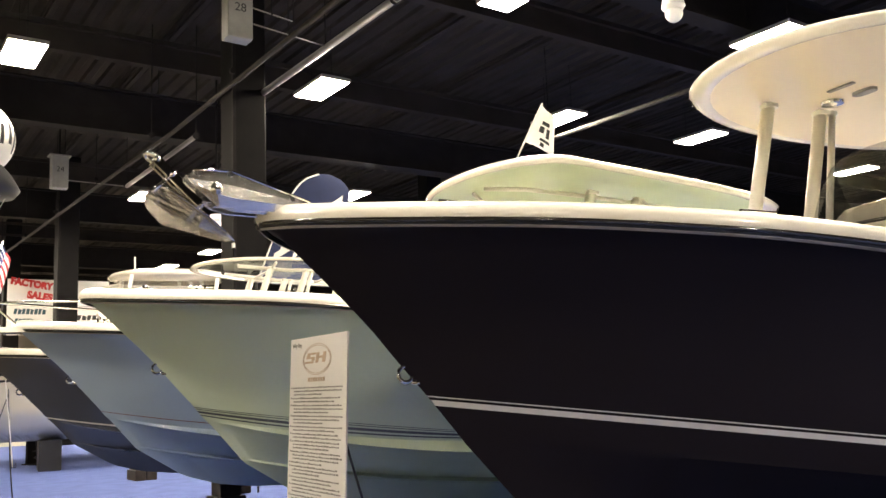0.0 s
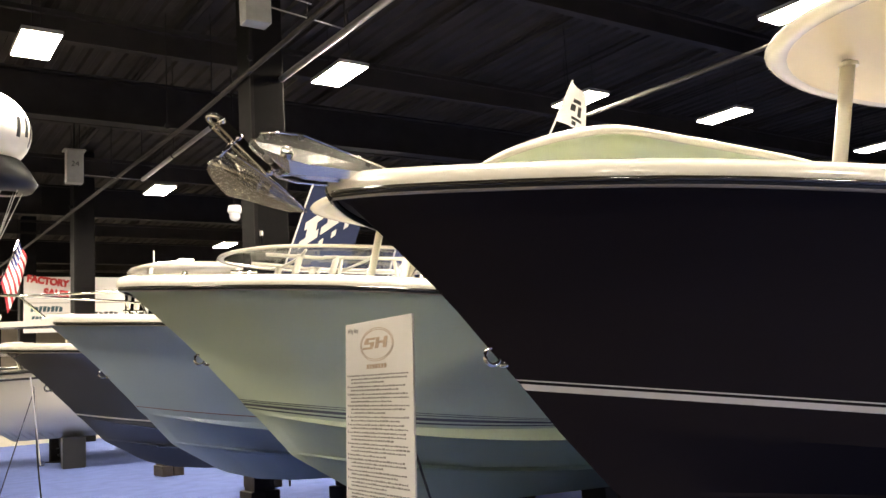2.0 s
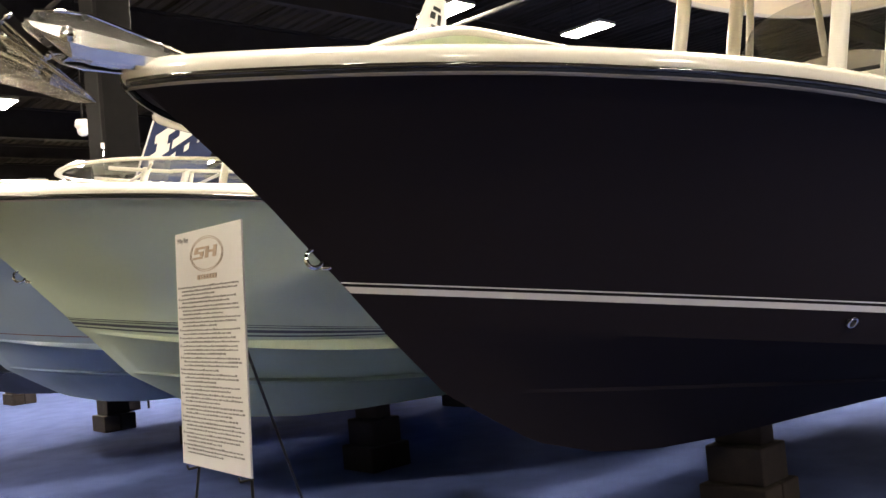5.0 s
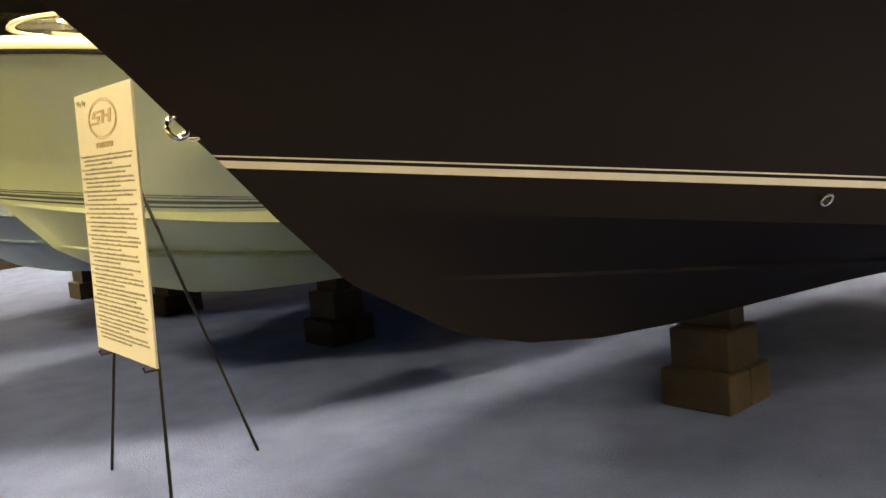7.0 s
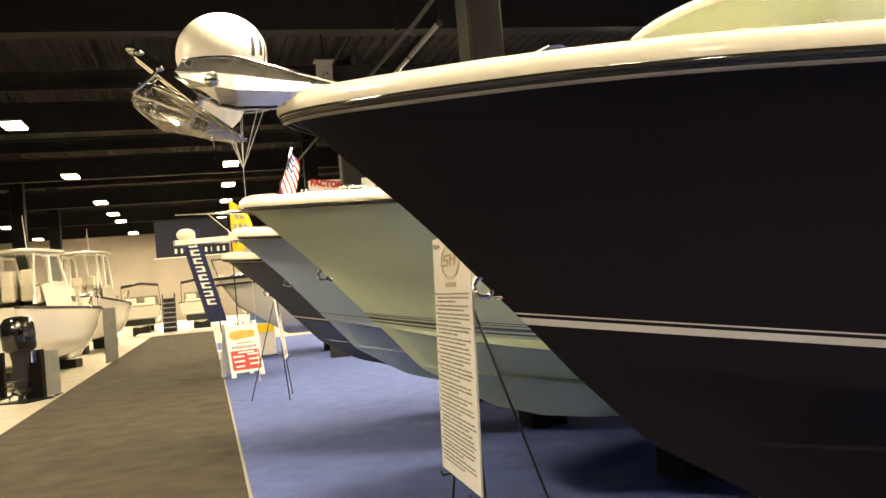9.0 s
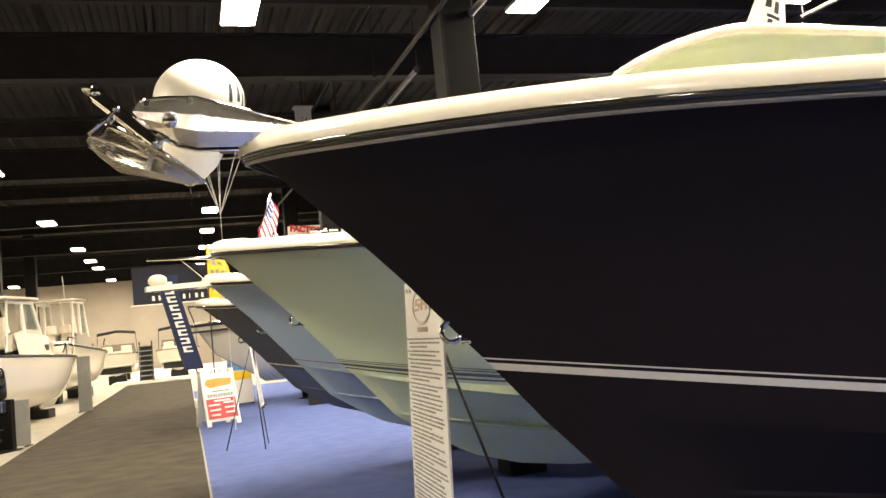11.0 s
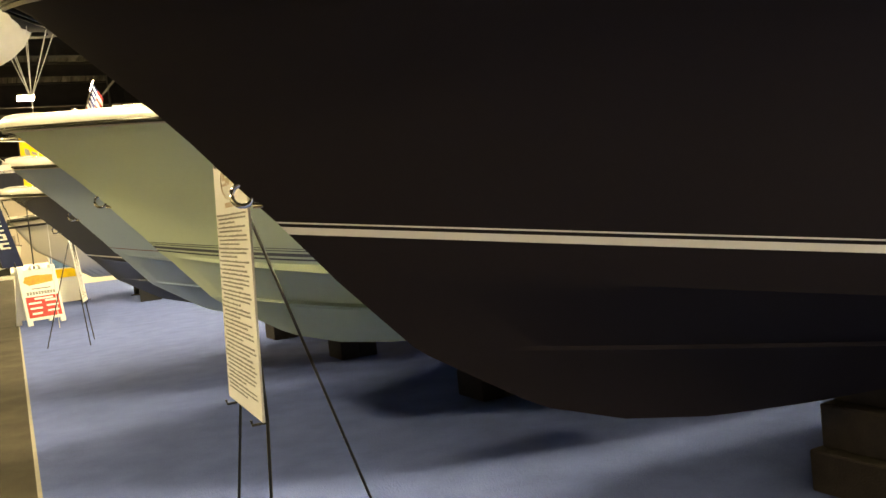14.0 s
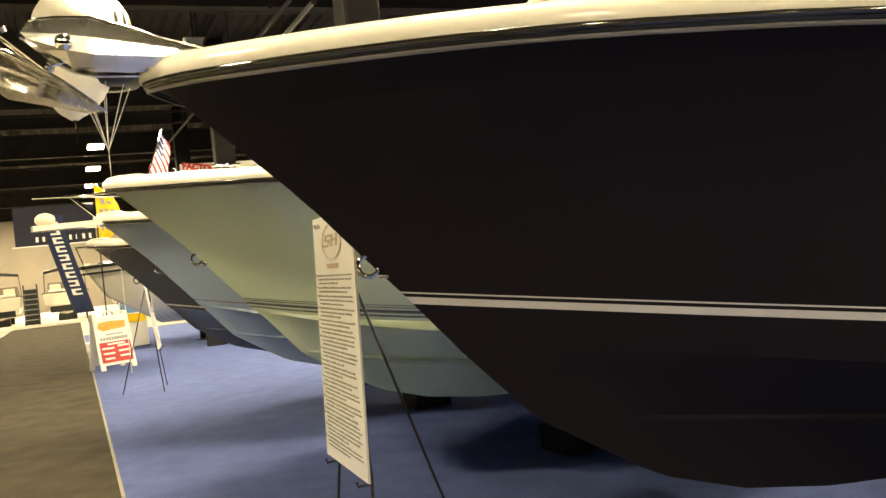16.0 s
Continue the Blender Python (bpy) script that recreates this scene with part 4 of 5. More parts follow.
down = [(0.26, 0.74, 0.80 - 0.088 * k + d_, 0.818 - 0.088 * k + d_) for k in range(8) for d_ in (0.0, 0.045)] + [(0.26 if k % 3 else 0.58, 0.42 if k % 3 else 0.74, 0.818 - 0.088 * k, 0.845 - 0.088 * k) for k in range(8)] + [(0.30, 0.72, 0.885, 0.93)]
f1 = feather(hall(20.0, -0.22, 1.1), 0.52, 2.75, -0.66, M_BLUEFLAG, "tall blue feather banner with white lettering bars", down, band=False)
part("pole", tubes([(0.42, 0.03, -1.1), (0.30, 0.03, 0.1)], 0.02, 8), M_EASEL, f1)
part("base", boxed((0.2, -0.2, -1.1), (0.7, 0.25, -0.85), 0.02), M_PLASTIC, f1, "white ballast box")
# block shapes that climb across the banner, each a foot, a stem and a head
def climb(u0, v0, du, dv):
    return [(u0, v0, 0.92 * du, 0.30 * dv), (u0 + 0.22 * du, v0 + 0.30 * dv + 0.1 * du, 0.5 * du, 0.40 * dv), (u0, v0 + 0.70 * dv, 0.92 * du, 0.30 * dv)]


ST_BLOCKS = [q for k in range(3) for q in climb(0.12 + 0.27 * k, 0.20 + 0.125 * k, 0.26, 0.24)] + [(0.42 + 0.16 * k, 0.22 + 0.075 * k, 0.06, 0.055) for k in range(3)]
for al_, ac_, z_, w_, h_, sl_ in ((7.2, 4.44, 3.45, 1.06, 1.92, 0.72), (7.6, 6.55, 3.0, 0.55, 1.25, 0.4)):
    f2 = feather(hall(al_, ac_, z_, -20), w_, h_, sl_, M_BLUEFLAG, "blue feather banner with white edge over the boats", [], blocks=ST_BLOCKS)
    part("pole", tubes([(0, 0, -z_ + 0.01), (0, 0, 0.05)], 0.018, 8), M_EASEL, f2)


def waving_flag():
    """A yellow cloth that widens below its top corner, with dark print, on a thin pole."""
    t = thing("show_flag", hall(15.0, 0.44, 2.6), "yellow waving cloth flag with dark print on a pole", "flag")
    def at(u_, v_):
        w = 0.16 + 0.36 * math.sin(math.pi * min(1.0, 0.08 + 1.05 * v_)) ** 0.8
        return (w * u_, 0.06 * math.sin(5 * u_ + 4 * v_) * u_, 1.5 - 1.5 * v_ - 0.22 * u_ * (1 - v_))
    bm = bmesh.new()
    loft(bm, [[at(i / 10, j / 20) for i in range(11)] for j in range(21)])
    part("cloth", bm, M_YELLOW, t, smooth=True)
    for a, b_, c, d in ((0.22, 0.42, 0.20, 0.30), (0.50, 0.72, 0.22, 0.27), (0.15, 0.30, 0.38, 0.52), (0.36, 0.52, 0.36, 0.50), (0.60, 0.85, 0.36, 0.42), (0.20, 0.34, 0.60, 0.72), (0.42, 0.60, 0.62, 0.70)):
        bm = bmesh.new()
        loft(bm, [[(x, y - 0.012, z) for x, y, z in [at(a + (b_ - a) * i / 3 + 0.05 * (v - c), v) for i in range(4)]] for v in (c, (c + d) / 2, d)])
        part("print_bar", bm, M_INK, t)
    part("pole", tubes([(0, 0, -2.6), (0, 0, 1.52)], 0.016, 8), M_EASEL, t)


waving_flag()


def hung_banner(m, w, h, material, label, name="hanging_banner"):
    t = thing(name, m, label, "banner")
    part("sheet", boxed((0, -0.01, 0), (w, 0.01, h), 0.004), material, t)
    for x in (0.1, w - 0.1):
        part("cord", tubes([(x, 0, h), (x, 0, h + (8.7 - m.translation.z - h))], 0.008, 5), M_STEEL, t)
    return t


hb = hung_banner(hall(45.0, -2.75, 4.35), 4.0, 2.05, M_NAVYFLAG, "dark hanging banner with pale lettering bars")
part("hem_bar", boxed((-0.15, -0.03, -0.06), (4.1, 0.03, 0.0), 0.01), M_PLASTIC, hb)
for k, wd in enumerate((0.22, 0.2, 0.26, 0.3, 0.22, 0.2, 0.08, 0.22, 0.2)):
    part("letter_bar", boxed((1.0 + 0.33 * k, -0.016, 0.18), (1.0 + 0.33 * k + wd * 0.62, -0.0105, 0.44)), M_CLOTH, hb)

fs = hung_banner(hall(40.0, 5.42, 4.85), 4.75, 2.75, M_BOARD, "white sales banner with red slanted words and dark emblem bars")
for txt, x_, z_, sz in (("FACTORY SPONSORED", 2.34, 2.34, 0.435), ("SALES EVENT!", 2.25, 1.80, 0.46)):
    letters("slogan", txt, sz, pose(x_, -0.014, z_, 90, 0, 0) @ Matrix(((1, 0.25, 0, 0), (0, 1, 0, 0), (0, 0, 1, 0), (0, 0, 0, 1))), M_RED, fs, depth=0.003, bold=0.03)
part("fold_line", boxed((0, -0.014, 1.44), (4.75, -0.0105, 1.47)), M_INK, fs)
M_TEALINK = mat("teal_print_ink", (0.03, 0.08, 0.10), rough=0.5)
for m_, x0, z0, n_, w_, h_ in ((M_TEALINK, 0.30, 1.02, 8, 0.15, 0.27), (M_BLACK, 0.70, 0.32, 6, 0.20, 0.22), (M_BLACK, 3.20, 0.74, 5, 0.20, 0.26), (M_BLACK, 3.55, 0.30, 4, 0.18, 0.26), (M_TEALINK, 0.35, 0.66, 5, 0.14, 0.15)):
    for k in range(n_):
        xk = x0 + k * w_ * 1.22
        part("emblem_bar", prism(bmesh.new(), [(xk, z0), (xk + w_ * (0.8 + 0.2 * (k % 2)), z0), (xk + w_ + 0.04, z0 + h_ * (1 - 0.25 * (k % 3 == 1))), (xk + 0.04, z0 + h_)], -0.014, -0.0105), m_, fs)


# ---- pipes, boxes and cameras under the roof ----
def pipe(name, pts, r, material, label, cat="pipe"):
    t = thing(name, hall(0, 0), label, cat, "roof services")
    part("run", tubes([(ac_, al_, z_) for al_, ac_, z_ in pts], r, 8), material, t, smooth=True)
    n = max(2, int(abs(pts[-1][0] - pts[0][0]) / 5))
    for k in range(n + 1):
        f = k / n
        q = [pts[0][i] + (pts[-1][i] - pts[0][i]) * f for i in range(3)]
        part("hanger_rod", tubes([(q[1], q[0], q[2]), (q[1], q[0], 10.9)], 0.012, 5), M_STEEL, t)
        part("clamp", tubes([(q[1], q[0] - 0.03, q[2]), (q[1], q[0] + 0.03, q[2])], r * 1.35, 8), M_STEEL, t)
    return t


pipe("sprinkler_pipe", [(-6, 5.15, 8.0), (14, 5.15, 8.0), (40, 4.3, 8.0)], 0.05, M_PIPE, "long dull sprinkler pipe under the roof")
pipe("sprinkler_pipe", [(-6, 6.08, 8.0), (10.4, 5.92, 8.0)], 0.07, M_CONDUIT, "bright steel pipe ending at a column")
pipe("sprinkler_pipe", [(-4, 14.6, 8.0), (10.2, 14.1, 8.0)], 0.055, M_PIPE, "dull steel pipe across the dark roof")
pipe("sprinkler_pipe", [(14.0, 5.75, 8.0), (20.1, 5.7, 8.0)], 0.06, M_CONDUIT, "short bright steel pipe under the roof")
pipe("conduit", [(7.1, 4.3, 8.05), (7.3, 5.9, 8.0)], 0.014, M_CONDUIT, "thin bright conduit between a box and a pipe", "conduit")
pipe("conduit", [(7.1, 4.3, 8.35), (7.2, 5.2, 8.3)], 0.014, M_CONDUIT, "thin bright conduit between a box and a pipe", "conduit")
pipe("conduit", [(20.0, 3.9, 8.0), (20.1, 5.7, 8.0)], 0.014, M_CONDUIT, "thin bright conduit between a box and a pipe", "conduit")


def bay_box(along, across, text):
    t = thing("bay_marker", hall(along, across, 7.72), "grey box with a bay number hung from the roof", "marker box", "bay markers")
    part("case", boxed((-0.23, -0.16, 0), (0.23, 0.16, 0.95), 0.02), M_GREYBOX, t)
    part("bracket", tubes([(0, 0, 0.95), (0, 0, 3.2)], 0.03, 8), M_STEEL, t)
    part("cap", boxed((-0.3, -0.2, 0.95), (0.3, 0.2, 0.99), 0.01), M_CONDUIT, t)
    letters("number", text, 0.22, pose(0, -0.165, 0.55, 90, 0, 0), M_BLACK, t)


bay_box(7.2, 4.12, "28")
bay_box(20.0, 3.75, "24")


def dome_camera(along, across, z):
    t = thing("dome_camera", hall(along, across, z), "white ceiling dome camera on a drop pole", "camera", "dome cameras")
    bm = bmesh.new()
    bmesh.ops.create_uvsphere(bm, u_segments=20, v_segments=12, radius=0.14)
    part("dome", bm, M_PLASTIC, t, smooth=True)
    part("collar", tubes([(0, 0, 0.06), (0, 0, 0.12), (0, 0, 0.26)], [0.15, 0.19, 0.16], 16), M_PLASTIC, t)
    part("drop_pole", tubes([(0, 0, 0.26), (0, 0, 10.9 - z)], 0.025, 8), M_STEEL, t)


dome_camera(15.3, 6.75, 6.05)
dome_camera(2.0, 9.4, 7.35)


# ---- boats across and beyond the aisle ----
def far_boat(name, m, length, beam, keel, bow_z, stern_z, hull_mat, label, kind):
    t = thing(name, m, label, "boat", "boats beyond the aisle")
    n = 26
    def line(bf, zf, s0):
        pts = []
        for i in range(n):
            s_ = s0 + (length - s0) * (i / (n - 1)) ** 1.4
            x = min((s_ - s0) / (0.5 * length), 1)
            pts.append((s_, beam * bf * (1 - (1 - x) ** 2.1), zf(s_ / length)))
        return pts
    sheer = line(1.0, lambda f: bow_z + (stern_z - bow_z) * f, 0.0)
    mid = line(0.9, lambda f: 0.5 * (bow_z + keel) + 0.25 * (stern_z - bow_z) * f, length * 0.06)
    chine = line(0.84, lambda f: keel + 0.42 - 0.15 * f, length * 0.13)
    kl = line(0.0, lambda f: keel, length * 0.2)
    bm = sided(bmesh.new(), [kl, chine, mid, sheer])
    ring = [(length, -r[-1][1], r[-1][2]) for r in (kl, chine, mid, sheer)] + [(length, r[-1][1], r[-1][2]) for r in (sheer, mid, chine)]
    bmesh.ops.remove_doubles(bm, verts=bm.verts, dist=0.003)
    bm.faces.new([bm.verts.new(p) for p in ring])
    part("hull", bm, hull_mat, t, smooth=True)
    bm = bmesh.new()
    d = [(s_, y, z + 0.04) for s_, y, z in sheer]
    loft(bm, [[(a, -b_, c) for a, b_, c in d], [(a, 0, c + 0.06) for a, b_, c in d], d])
    part("deck", bm, M_DIMWHITE, t, smooth=True)
    for sgn in (-1, 1):
        part("rub_rail", tubes([(a, sgn * b_, c) for a, b_, c in sheer], 0.045, 6), M_RAIL, t, smooth=True)
    def zs_(s_):
        return bow_z + (stern_z - bow_z) * s_ / length
    if kind in ("cabin", "tower"):
        c0, c1 = 0.30 * length, 0.68 * length
        w = 0.68 * beam
        bm = bmesh.new()
        rows_ = []
        for s_, wf, h in ((c0, 0.75, 0.0), (c0 + 0.5, 0.9, 0.40), (c0 + 1.0, 1.0, 0.60), (c1, 1.0, 0.66)):
            z = zs_(s_) + 0.05
            rows_.append([(s_, -w * wf, z), (s_, -w * wf * 0.85, z + h), (s_, w * wf * 0.85, z + h), (s_, w * wf, z)])
        loft(bm, rows_)
        part("cabin_trunk", bm, M_DIMWHITE, t)
        for sgn in (-1, 1):
            part("port_light", boxed((c0 + 1.1, sgn * w * 0.93 - 0.03, zs_(c0) + 0.24), (c0 + 1.35, sgn * w * 0.93 + 0.03, zs_(c0) + 0.42), 0.01), M_BLACK, t)
        z0 = zs_(c0 + 1.0) + 0.62
        zt = z0 + (1.08 if kind == "cabin" else 1.58)
        x0 = c0 + 1.3
        for y in (-w * 0.8, -w * 0.27, w * 0.27, w * 0.8):
            part("screen_post", tubes([(x0, y, z0), (x0 + 0.5, y * 0.95, zt)], 0.055, 8), M_POWDER, t)
        for y in (-w * 0.8, w * 0.8):
            part("screen_post", tubes([(x0 + 1.1, y, z0 - 0.1), (x0 + 1.2, y * 0.97, zt)], 0.065, 8), M_POWDER, t)
            part("screen_post", tubes([(x0 + 2.2, y, z0 - 0.4), (x0 + 2.0, y * 0.97, zt)], 0.035, 8), M_POWDER, t)
        bm = bmesh.new()
        loft(bm, [[(x0 - 0.05, -w * 0.8, z0), (x0 + 0.47, -w * 0.76, zt)], [(x0 - 0.1, 0, z0), (x0 + 0.42, 0, zt)], [(x0 - 0.05, w * 0.8, z0), (x0 + 0.47, w * 0.76, zt)]])
        part("windscreen", bm, M_GLASS, t)
        for sgn in (-1, 1):
            sd = part("side_panel", prism(bmesh.new(), [(x0, z0 - 0.1), (x0 + 0.12, z0 + 0.22), (x0 + 1.15, z0 + 0.25), (x0 + 2.2, z0 + 0.05), (x0 + 2.2, z0 - 0.4), (x0 + 1.0, z0 - 0.3)], sgn * w * 0.80 - 0.02, sgn * w * 0.80 + 0.02), M_DIMWHITE, t, "white cabin side")
            part("side_window", prism(bmesh.new(), [(x0 + 0.16, z0 + 0.24), (x0 + 0.48, zt - 0.06), (x0 + 1.14, zt - 0.06), (x0 + 1.10, z0 + 0.26)], sgn * w * 0.785 - 0.006, sgn * w * 0.785 + 0.006), M_GLASS, sd)
            part("brow", tubes([(x0 + 0.46, sgn * w * 0.78, zt - 0.05), (x0 + 2.0, sgn * w * 0.79, zt - 0.05)], 0.05, 8), M_POWDER, t)
        part("dash", boxed((x0 + 0.5, -w * 0.7, z0 - 0.2), (x0 + 0.9, w * 0.7, z0 + 0.18), 0.06), M_VINYL, t)
        part("helm_seat", boxed((x0 + 1.5, -w * 0.55, z0 - 0.3), (x0 + 1.75, -w * 0.1, z0 + 0.62), 0.07), M_VINYL, t)
        part("helm_seat", boxed((x0 + 1.5, w * 0.1, z0 - 0.3), (x0 + 1.75, w * 0.55, z0 + 0.62), 0.07), M_VINYL, t)
        bm = bmesh.new()
        rings = [[(x, y, zt + dz) for x, y in rounded_top(x0 + 1.25, 1.35 * f, w * 1.05 * f, 4, 32)] for f, dz in ((0.94, 0.0), (1.0, 0.03), (0.97, 0.09), (0.6, 0.14), (0.2, 0.15))]
        vs = loft(bm, rings, closed=True)
        bm.faces.new(vs[-1]), bm.faces.new(vs[0][::-1])
        part("roof", bm, M_DIMWHITE, t, smooth=True)
        part("aerial", tubes([(x0 + 1.6, 0.3, zt + 0.1), (x0 + 1.75, 0.3, zt + 1.1)], 0.012, 6), M_PLASTIC, t)
        for sgn in (-1, 1):
            rail = [(0.15, sgn * 0.1, bow_z + 0.55), (0.2 * length, sgn * beam * 0.62, zs_(0.2 * length) + 0.62), (0.34 * length, sgn * beam * 0.86, zs_(0.3 * length) + 0.6), (0.42 * length, sgn * beam * 0.92, zs_(0.42 * length) + 0.1)]
            rl = part("bow_rail", tubes(rail, 0.022, 6), M_CHROME, t, smooth=True)
            for a, b_, c in rail[:3]:
                part("stanchion", tubes([(a, b_, c), (a, b_, zs_(a) + 0.05)], 0.013, 6), M_CHROME, rl)
    if kind == "runabout":
        part("swim_platform", boxed((length, -beam * 0.8, keel + 0.55), (length + 0.55, beam * 0.8, keel + 0.65), 0.03), M_DIMWHITE, t)
        part("sun_pad", boxed((length - 1.2, -beam * 0.75, stern_z), (length - 0.1, beam * 0.75, stern_z + 0.18), 0.06), M_VINYL, t)
        for y in (-0.45, 0.45):
            part("seat_back", boxed((length - 1.7, y * beam - 0.3, stern_z), (length - 1.5, y * beam + 0.3, stern_z + 0.5), 0.06), M_VINYL, t)
        arch = [(length - 2.2, -beam * 0.95, stern_z), (length - 2.0, -beam * 0.9, stern_z + 1.25), (length - 2.0, 0, stern_z + 1.4), (length - 2.0, beam * 0.9, stern_z + 1.25), (length - 2.2, beam * 0.95, stern_z)]
        part("bimini", tubes(arch[1:4], 0.12, 10, flat=0.8), M_BLACK, t, "folded black bimini top", smooth=True)
        for q in ((0, 1), (3, 4)):
            part("bimini_leg", tubes([arch[q[0]], arch[q[1]]], 0.02, 6), M_BLACK, t)
        bm = bmesh.new()
        loft(bm, [[(length - 3.2, y, stern_z + 0.02), (length - 2.8, y * 0.93, stern_z + 0.62)] for y in (-beam * 0.85, -beam * 0.3, beam * 0.3, beam * 0.85)])
        part("windscreen", bm, M_TINT, t)
        part("transom_band", boxed((length + 0.005, -beam * 0.72, keel + 0.15), (length + 0.03, beam * 0.72, keel + 0.5), 0.01), M_BLACK, t)
    if kind == "cruiser":
        for sgn in (-1, 1):
            rail = [(-0.1, sgn * 0.05, bow_z + 0.5), (0.2 * length, sgn * beam * 0.6, bow_z + 0.48), (0.45 * length, sgn * beam * 0.95, bow_z + 0.4)]
            rl = part("bow_rail", tubes(rail, 0.018, 6), M_CHROME, t, smooth=True)
            for a, b_, c in rail:
                part("stanchion", tubes([(a, b_, c), (a + 0.15, b_, zs_(a) + 0.03)], 0.014, 6), M_CHROME, rl)
        part("hull_band", tubes([(a - 0.01, -b_ - 0.012, c - 0.16) for a, b_, c in sheer], 0.03, 6), M_BLACK, t)
        part("screen", boxed((0.42 * length, -beam * 0.7, bow_z), (0.5 * length, beam * 0.7, bow_z + 0.7), 0.1), M_TINT, t)
        zt = bow_z + 2.35
        cx = 0.68 * length
        bm = bmesh.new()
        rings = [[(x, y, zt + dz) for x, y in rounded_top(cx, 1.55 * f, beam * 0.85 * f, 2.8, 32)] for f, dz in ((0.92, 0.0), (1.0, 0.05), (0.98, 0.11), (0.8, 0.2), (0.2, 0.24))]
        vs = loft(bm, rings, closed=True)
        bm.faces.new(vs[-1]), bm.faces.new(vs[0][::-1])
        part("roof", bm, M_DIMWHITE, t, smooth=True)
        for x_, y_ in ((-1.1, -0.7), (-1.1, 0.7), (1.0, -0.7), (1.0, 0.7)):
            part("roof_post", tubes([(cx + x_ - 0.3, y_ * beam, bow_z), (cx + x_, y_ * beam, zt + 0.02)], 0.05, 8), M_POWDER, t)
        part("masthead_light", tubes([(cx - 0.9, 0, zt + 0.18), (cx - 0.9, 0, zt + 0.6)], 0.02, 8), M_PLASTIC, t)
    for s_ in (0.35 * length, 0.85 * length):
        part("cradle", boxed((s_ - 0.25, -0.5, -m.translation.z), (s_ + 0.25, 0.5, keel + 0.02), 0.02), M_BLACK, t, "black draped cradle")
    return t


far_boat("cuddy_boat", hall(26.5, -3.95, 0, -106), 8.2, 1.28, 0.25, 1.75, 2.0, M_DIMWHITE, "white cuddy cabin boat with bow rails and a hard roof", "cabin")
far_boat("cuddy_boat", hall(39.5, -4.3, 0, -100), 8.6, 1.35, 0.4, 1.75, 2.3, M_DIMWHITE, "white tower boat with a tall roof and bow rails", "tower")
far_boat("runabout_boat", hall(55.5, -4.1, 0, -90), 7.5, 1.2, 0.5, 1.6, 1.75, M_DIMWHITE, "white runabout showing its stern and folded black top", "runabout")
far_boat("runabout_boat", hall(55.5, -0.6, 0, -90), 7.5, 1.2, 0.5, 1.6, 1.75, M_DIMWHITE, "white runabout showing its stern and folded black top", "runabout")
far_boat("runabout_boat", hall(57.0, 3.0, 0, -90), 7.5, 1.2, 0.5, 1.6, 1.75, M_CREAM, "cream runabout showing its stern and folded black top", "runabout")
far_boat("cabin_cruiser", hall(16.8, 0.05, 0, -8), 8.5, 1.4, 0.7, 2.25, 2.35, M_CREAM, "cream cabin cruiser with a steel bow rail", "cruiser")
far_boat("cabin_cruiser", hall(21.5, 1.0, 0, -8), 8.5, 1.4, 0.6, 2.5, 2.6, M_DIMWHITE, "white cabin cruiser with a dark band and bow rail", "cruiser")

flat("floor_riser", -4.2, 8.0, 45.6, 80.0, 0.0, 0.14, mat("white_riser_paint", (0.72, 0.69, 0.62), rough=0.5), "low white display riser at the aisle's end")


def boarding_stairs():
    t = thing("boarding_stairs", hall(45.9, -2.35, 0.14), "black boarding stairs with open treads", "stairs")
    for x in (-0.32, 0.32):
        part("stringer", tubes([(x, 0, 0), (x, 1.1, 2.2)], 0.03, 8), M_BLACK, t)
    for k in range(7):
        part("tread", boxed((-0.34, 0.05 + 0.15 * k, 0.28 * (k + 1) - 0.035), (0.34, 0.3 + 0.15 * k, 0.28 * (k + 1) + 0.02), 0.008), M_GREYBOX, t)
        part("riser", boxed((-0.33, 0.29 + 0.15 * k, 0.28 * k + 0.02), (0.33, 0.30 + 0.15 * k, 0.28 * (k + 1) - 0.035)), M_BLACK, t)
    for x in (-0.36, 0.36):
        part("side_panel", prism(bmesh.new(), [(0, 0), (1.25, 0), (1.25, 2.2), (1.0, 2.2)], -0.015, 0.015), M_BLACK, t).matrix_basis = pose(x, 0, 0, 0, 0, 90)


boarding_stairs()


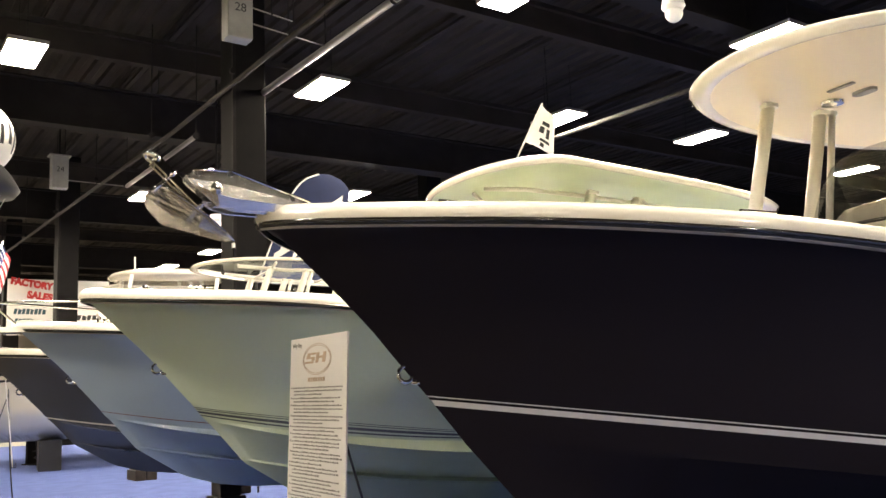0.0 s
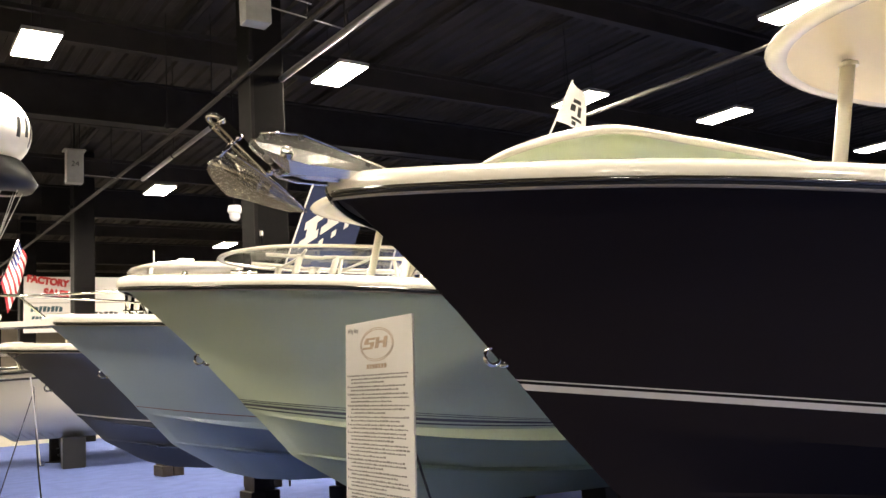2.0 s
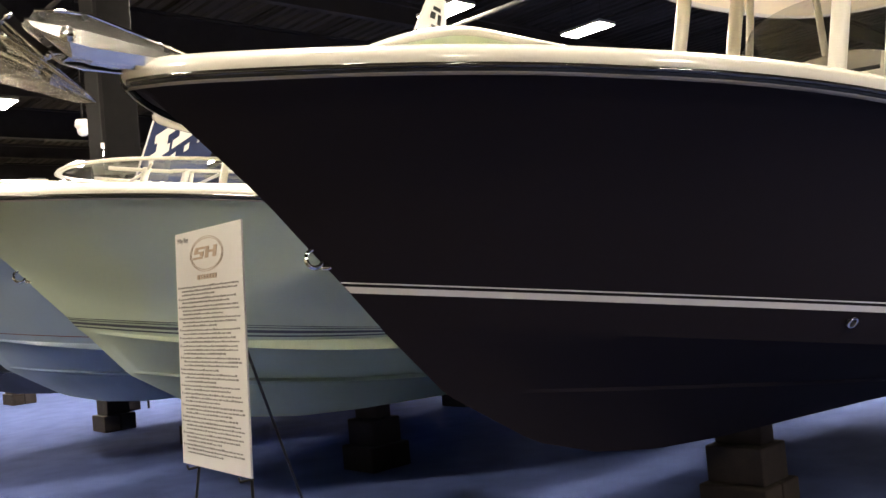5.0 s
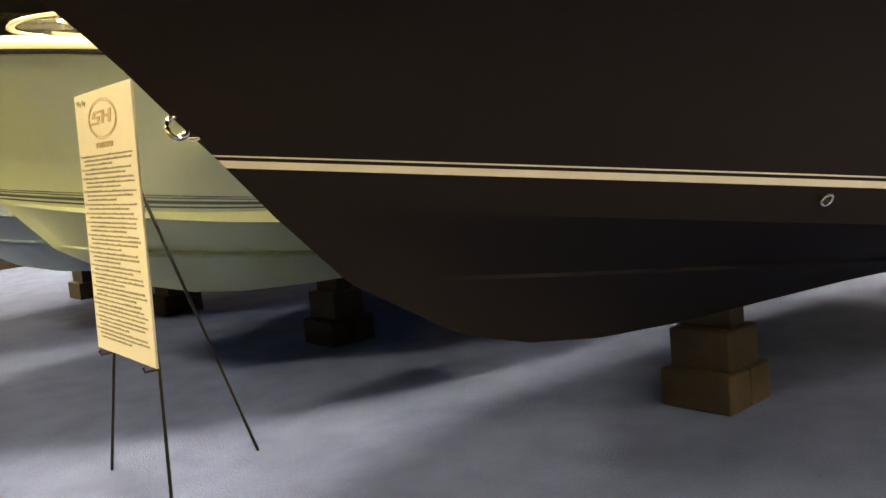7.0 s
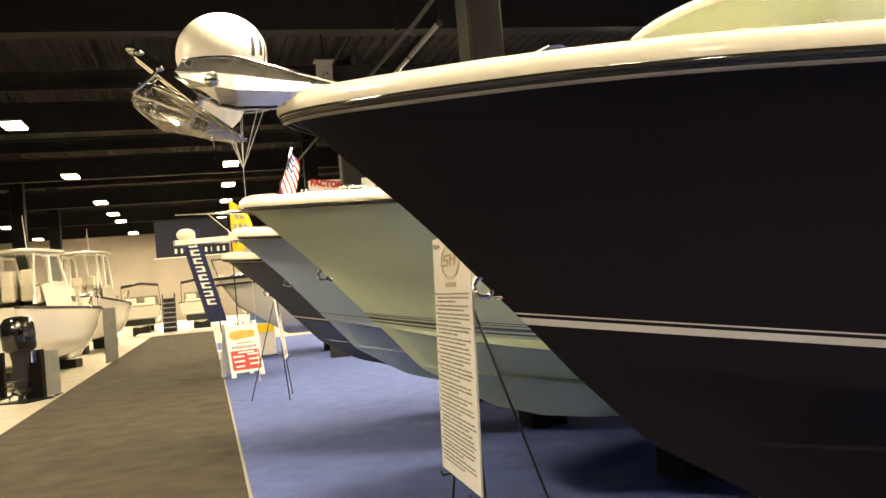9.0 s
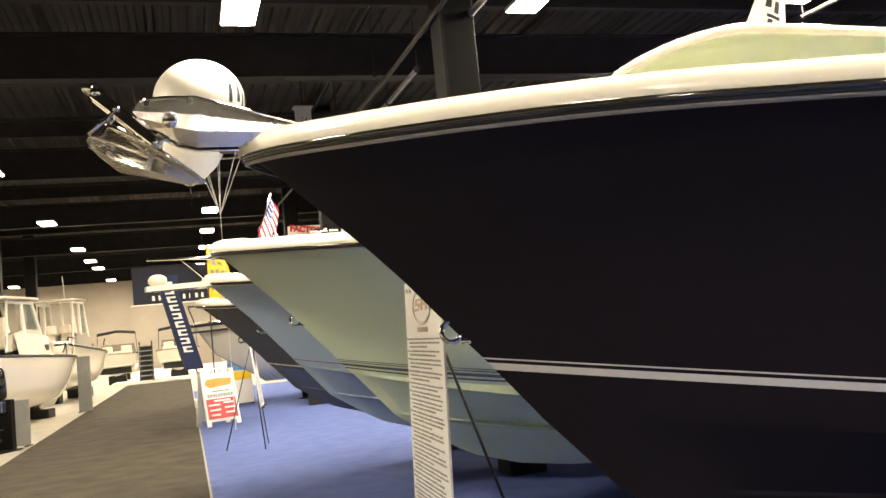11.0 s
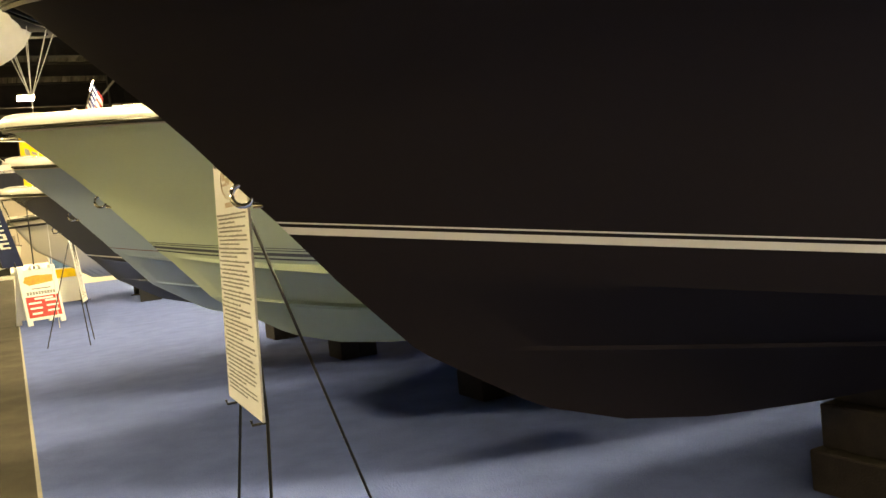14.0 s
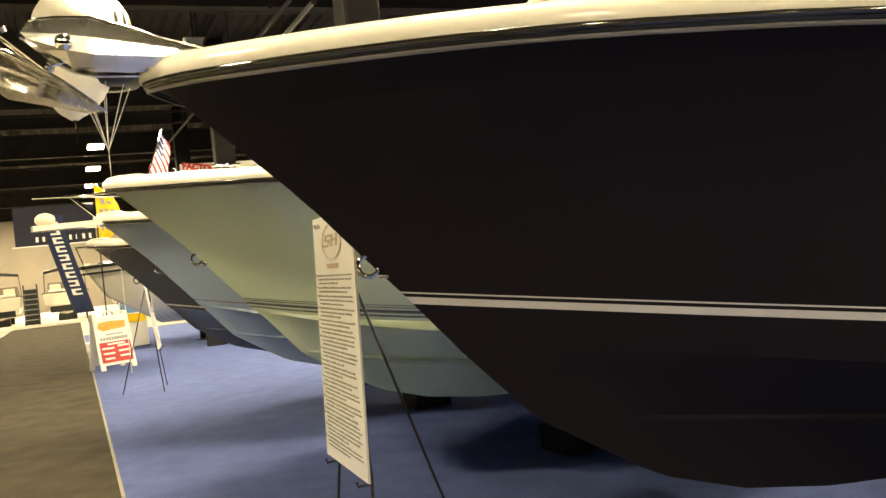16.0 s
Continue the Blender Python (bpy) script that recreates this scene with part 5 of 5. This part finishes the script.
def outboard(m, label, s_=1.0):
    t = thing("outboard_motor", m @ Matrix.Scale(s_, 4), label, "outboard motor", "outboard motors")
    bm = bmesh.new()
    rings = [[(x, y, z) for x, y in rounded_top(c, 0.34 * f, 0.24 * f, 3, 24)] for f, z, c in ((0.75, 1.0, 0.0), (0.95, 1.05, 0.0), (1.0, 1.3, 0.02), (0.95, 1.55, 0.03), (0.75, 1.66, 0.03), (0.3, 1.7, 0.02))]
    vs = loft(bm, rings, closed=True)
    bm.faces.new(vs[-1]), bm.faces.new(vs[0][::-1])
    part("cowling", bm, M_GLOSS, t, "glossy black cowling", smooth=True)
    bm = bmesh.new()
    loft(bm, [[(x, y, z) for x, y in rounded_top(c, 0.2 * f, 0.1 * f, 2.4, 16)] for f, z, c in ((1.3, 1.0, 0), (1.0, 0.8, 0), (0.9, 0.45, 0.02), (0.8, 0.3, 0.03))], closed=True)
    part("midsection", bm, M_BLACK, t, smooth=True)
    part("plate", boxed((-0.2, -0.13, 0.42), (0.34, 0.13, 0.44), 0.008), M_BLACK, t)
    part("gearcase", tubes([(-0.26, 0, 0.22), (-0.12, 0, 0.22), (0.15, 0, 0.22), (0.26, 0, 0.22)], [0.02, 0.075, 0.08, 0.05], 12), M_BLACK, t, smooth=True)
    part("skeg", prism(bmesh.new(), [(-0.1, 0.2), (0.12, 0.2), (0.14, 0.03), (0.05, 0.03)], -0.012, 0.012), M_BLACK, t)
    for k in range(3):
        a = 2 * math.pi * k / 3
        bm = bmesh.new()
        loft(bm, [[(0.28 + 0.05, 0.03 * math.cos(a) - 0.03 * math.sin(a), 0.22 + 0.03 * math.sin(a) + 0.03 * math.cos(a)), (0.28 - 0.04, 0.03 * math.cos(a) + 0.06 * math.sin(a), 0.22 + 0.03 * math.sin(a) - 0.06 * math.cos(a))],
                  [(0.28 + 0.06, 0.17 * math.cos(a) - 0.07 * math.sin(a), 0.22 + 0.17 * math.sin(a) + 0.07 * math.cos(a)), (0.28 - 0.05, 0.17 * math.cos(a) + 0.08 * math.sin(a), 0.22 + 0.17 * math.sin(a) - 0.08 * math.cos(a))]])
        bmesh.ops.solidify(bm, geom=bm.faces[:], thickness=0.006)
        part("propeller_blade", bm, M_CHROME, t)
    part("stand", boxed((-0.42, -0.22, 0), (-0.30, 0.22, 1.0), 0.02), M_STEEL, t)
    part("stand_foot", boxed((-0.5, -0.3, 0), (0.3, 0.3, 0.03), 0.01), M_STEEL, t)
    part("clamp", boxed((-0.34, -0.16, 0.75), (-0.12, 0.16, 1.0), 0.02), M_CHROME, t)
    return t


outboard(hall(13.4, -4.0, -0.012, -120), "large black outboard motor on a display stand beside the aisle", 1.04)
outboard(hall(14.6, -4.9, -0.012, -100), "black outboard motor on a display stand beside the aisle")
outboard(hall(18.6, 3.2, 0.004, -60), "black outboard motor standing under a cruiser", 0.8)


def panel_board(m, w, h, label, material, name="display_panel"):
    t = thing(name, m, label, "panel", "display panels")
    part("sheet", boxed((-w / 2, -0.02, 0.02), (w / 2, 0.02, h), 0.006), material, t)
    for x in (-w / 2 + 0.05, w / 2 - 0.05):
        part("foot", boxed((x - 0.03, -0.2, 0), (x + 0.03, 0.2, 0.025), 0.005), M_STEEL, t)
    return t


panel_board(hall(14.3, -3.62, -0.012, -10), 0.42, 0.98, "low grey display panel by the motors", M_GREYBOX)
panel_board(hall(24.6, -3.38, -0.012, -10), 0.42, 1.8, "tall grey display panel at the white boat's bow", M_GREYBOX)
pp = panel_board(hall(19.5, 1.25, 0.004, 10), 0.72, 1.78, "standing poster with a blue picture over a yellow band", M_BOARD, "standing_poster")
part("picture", boxed((-0.33, -0.024, 0.95), (0.33, -0.0205, 1.72)), mat("blue_poster_print", (0.12, 0.22, 0.38), rough=0.4, vary=0.7, scale=5), pp)
part("yellow_band", boxed((-0.33, -0.024, 0.68), (0.33, -0.0205, 0.92)), M_YELLOW, pp)
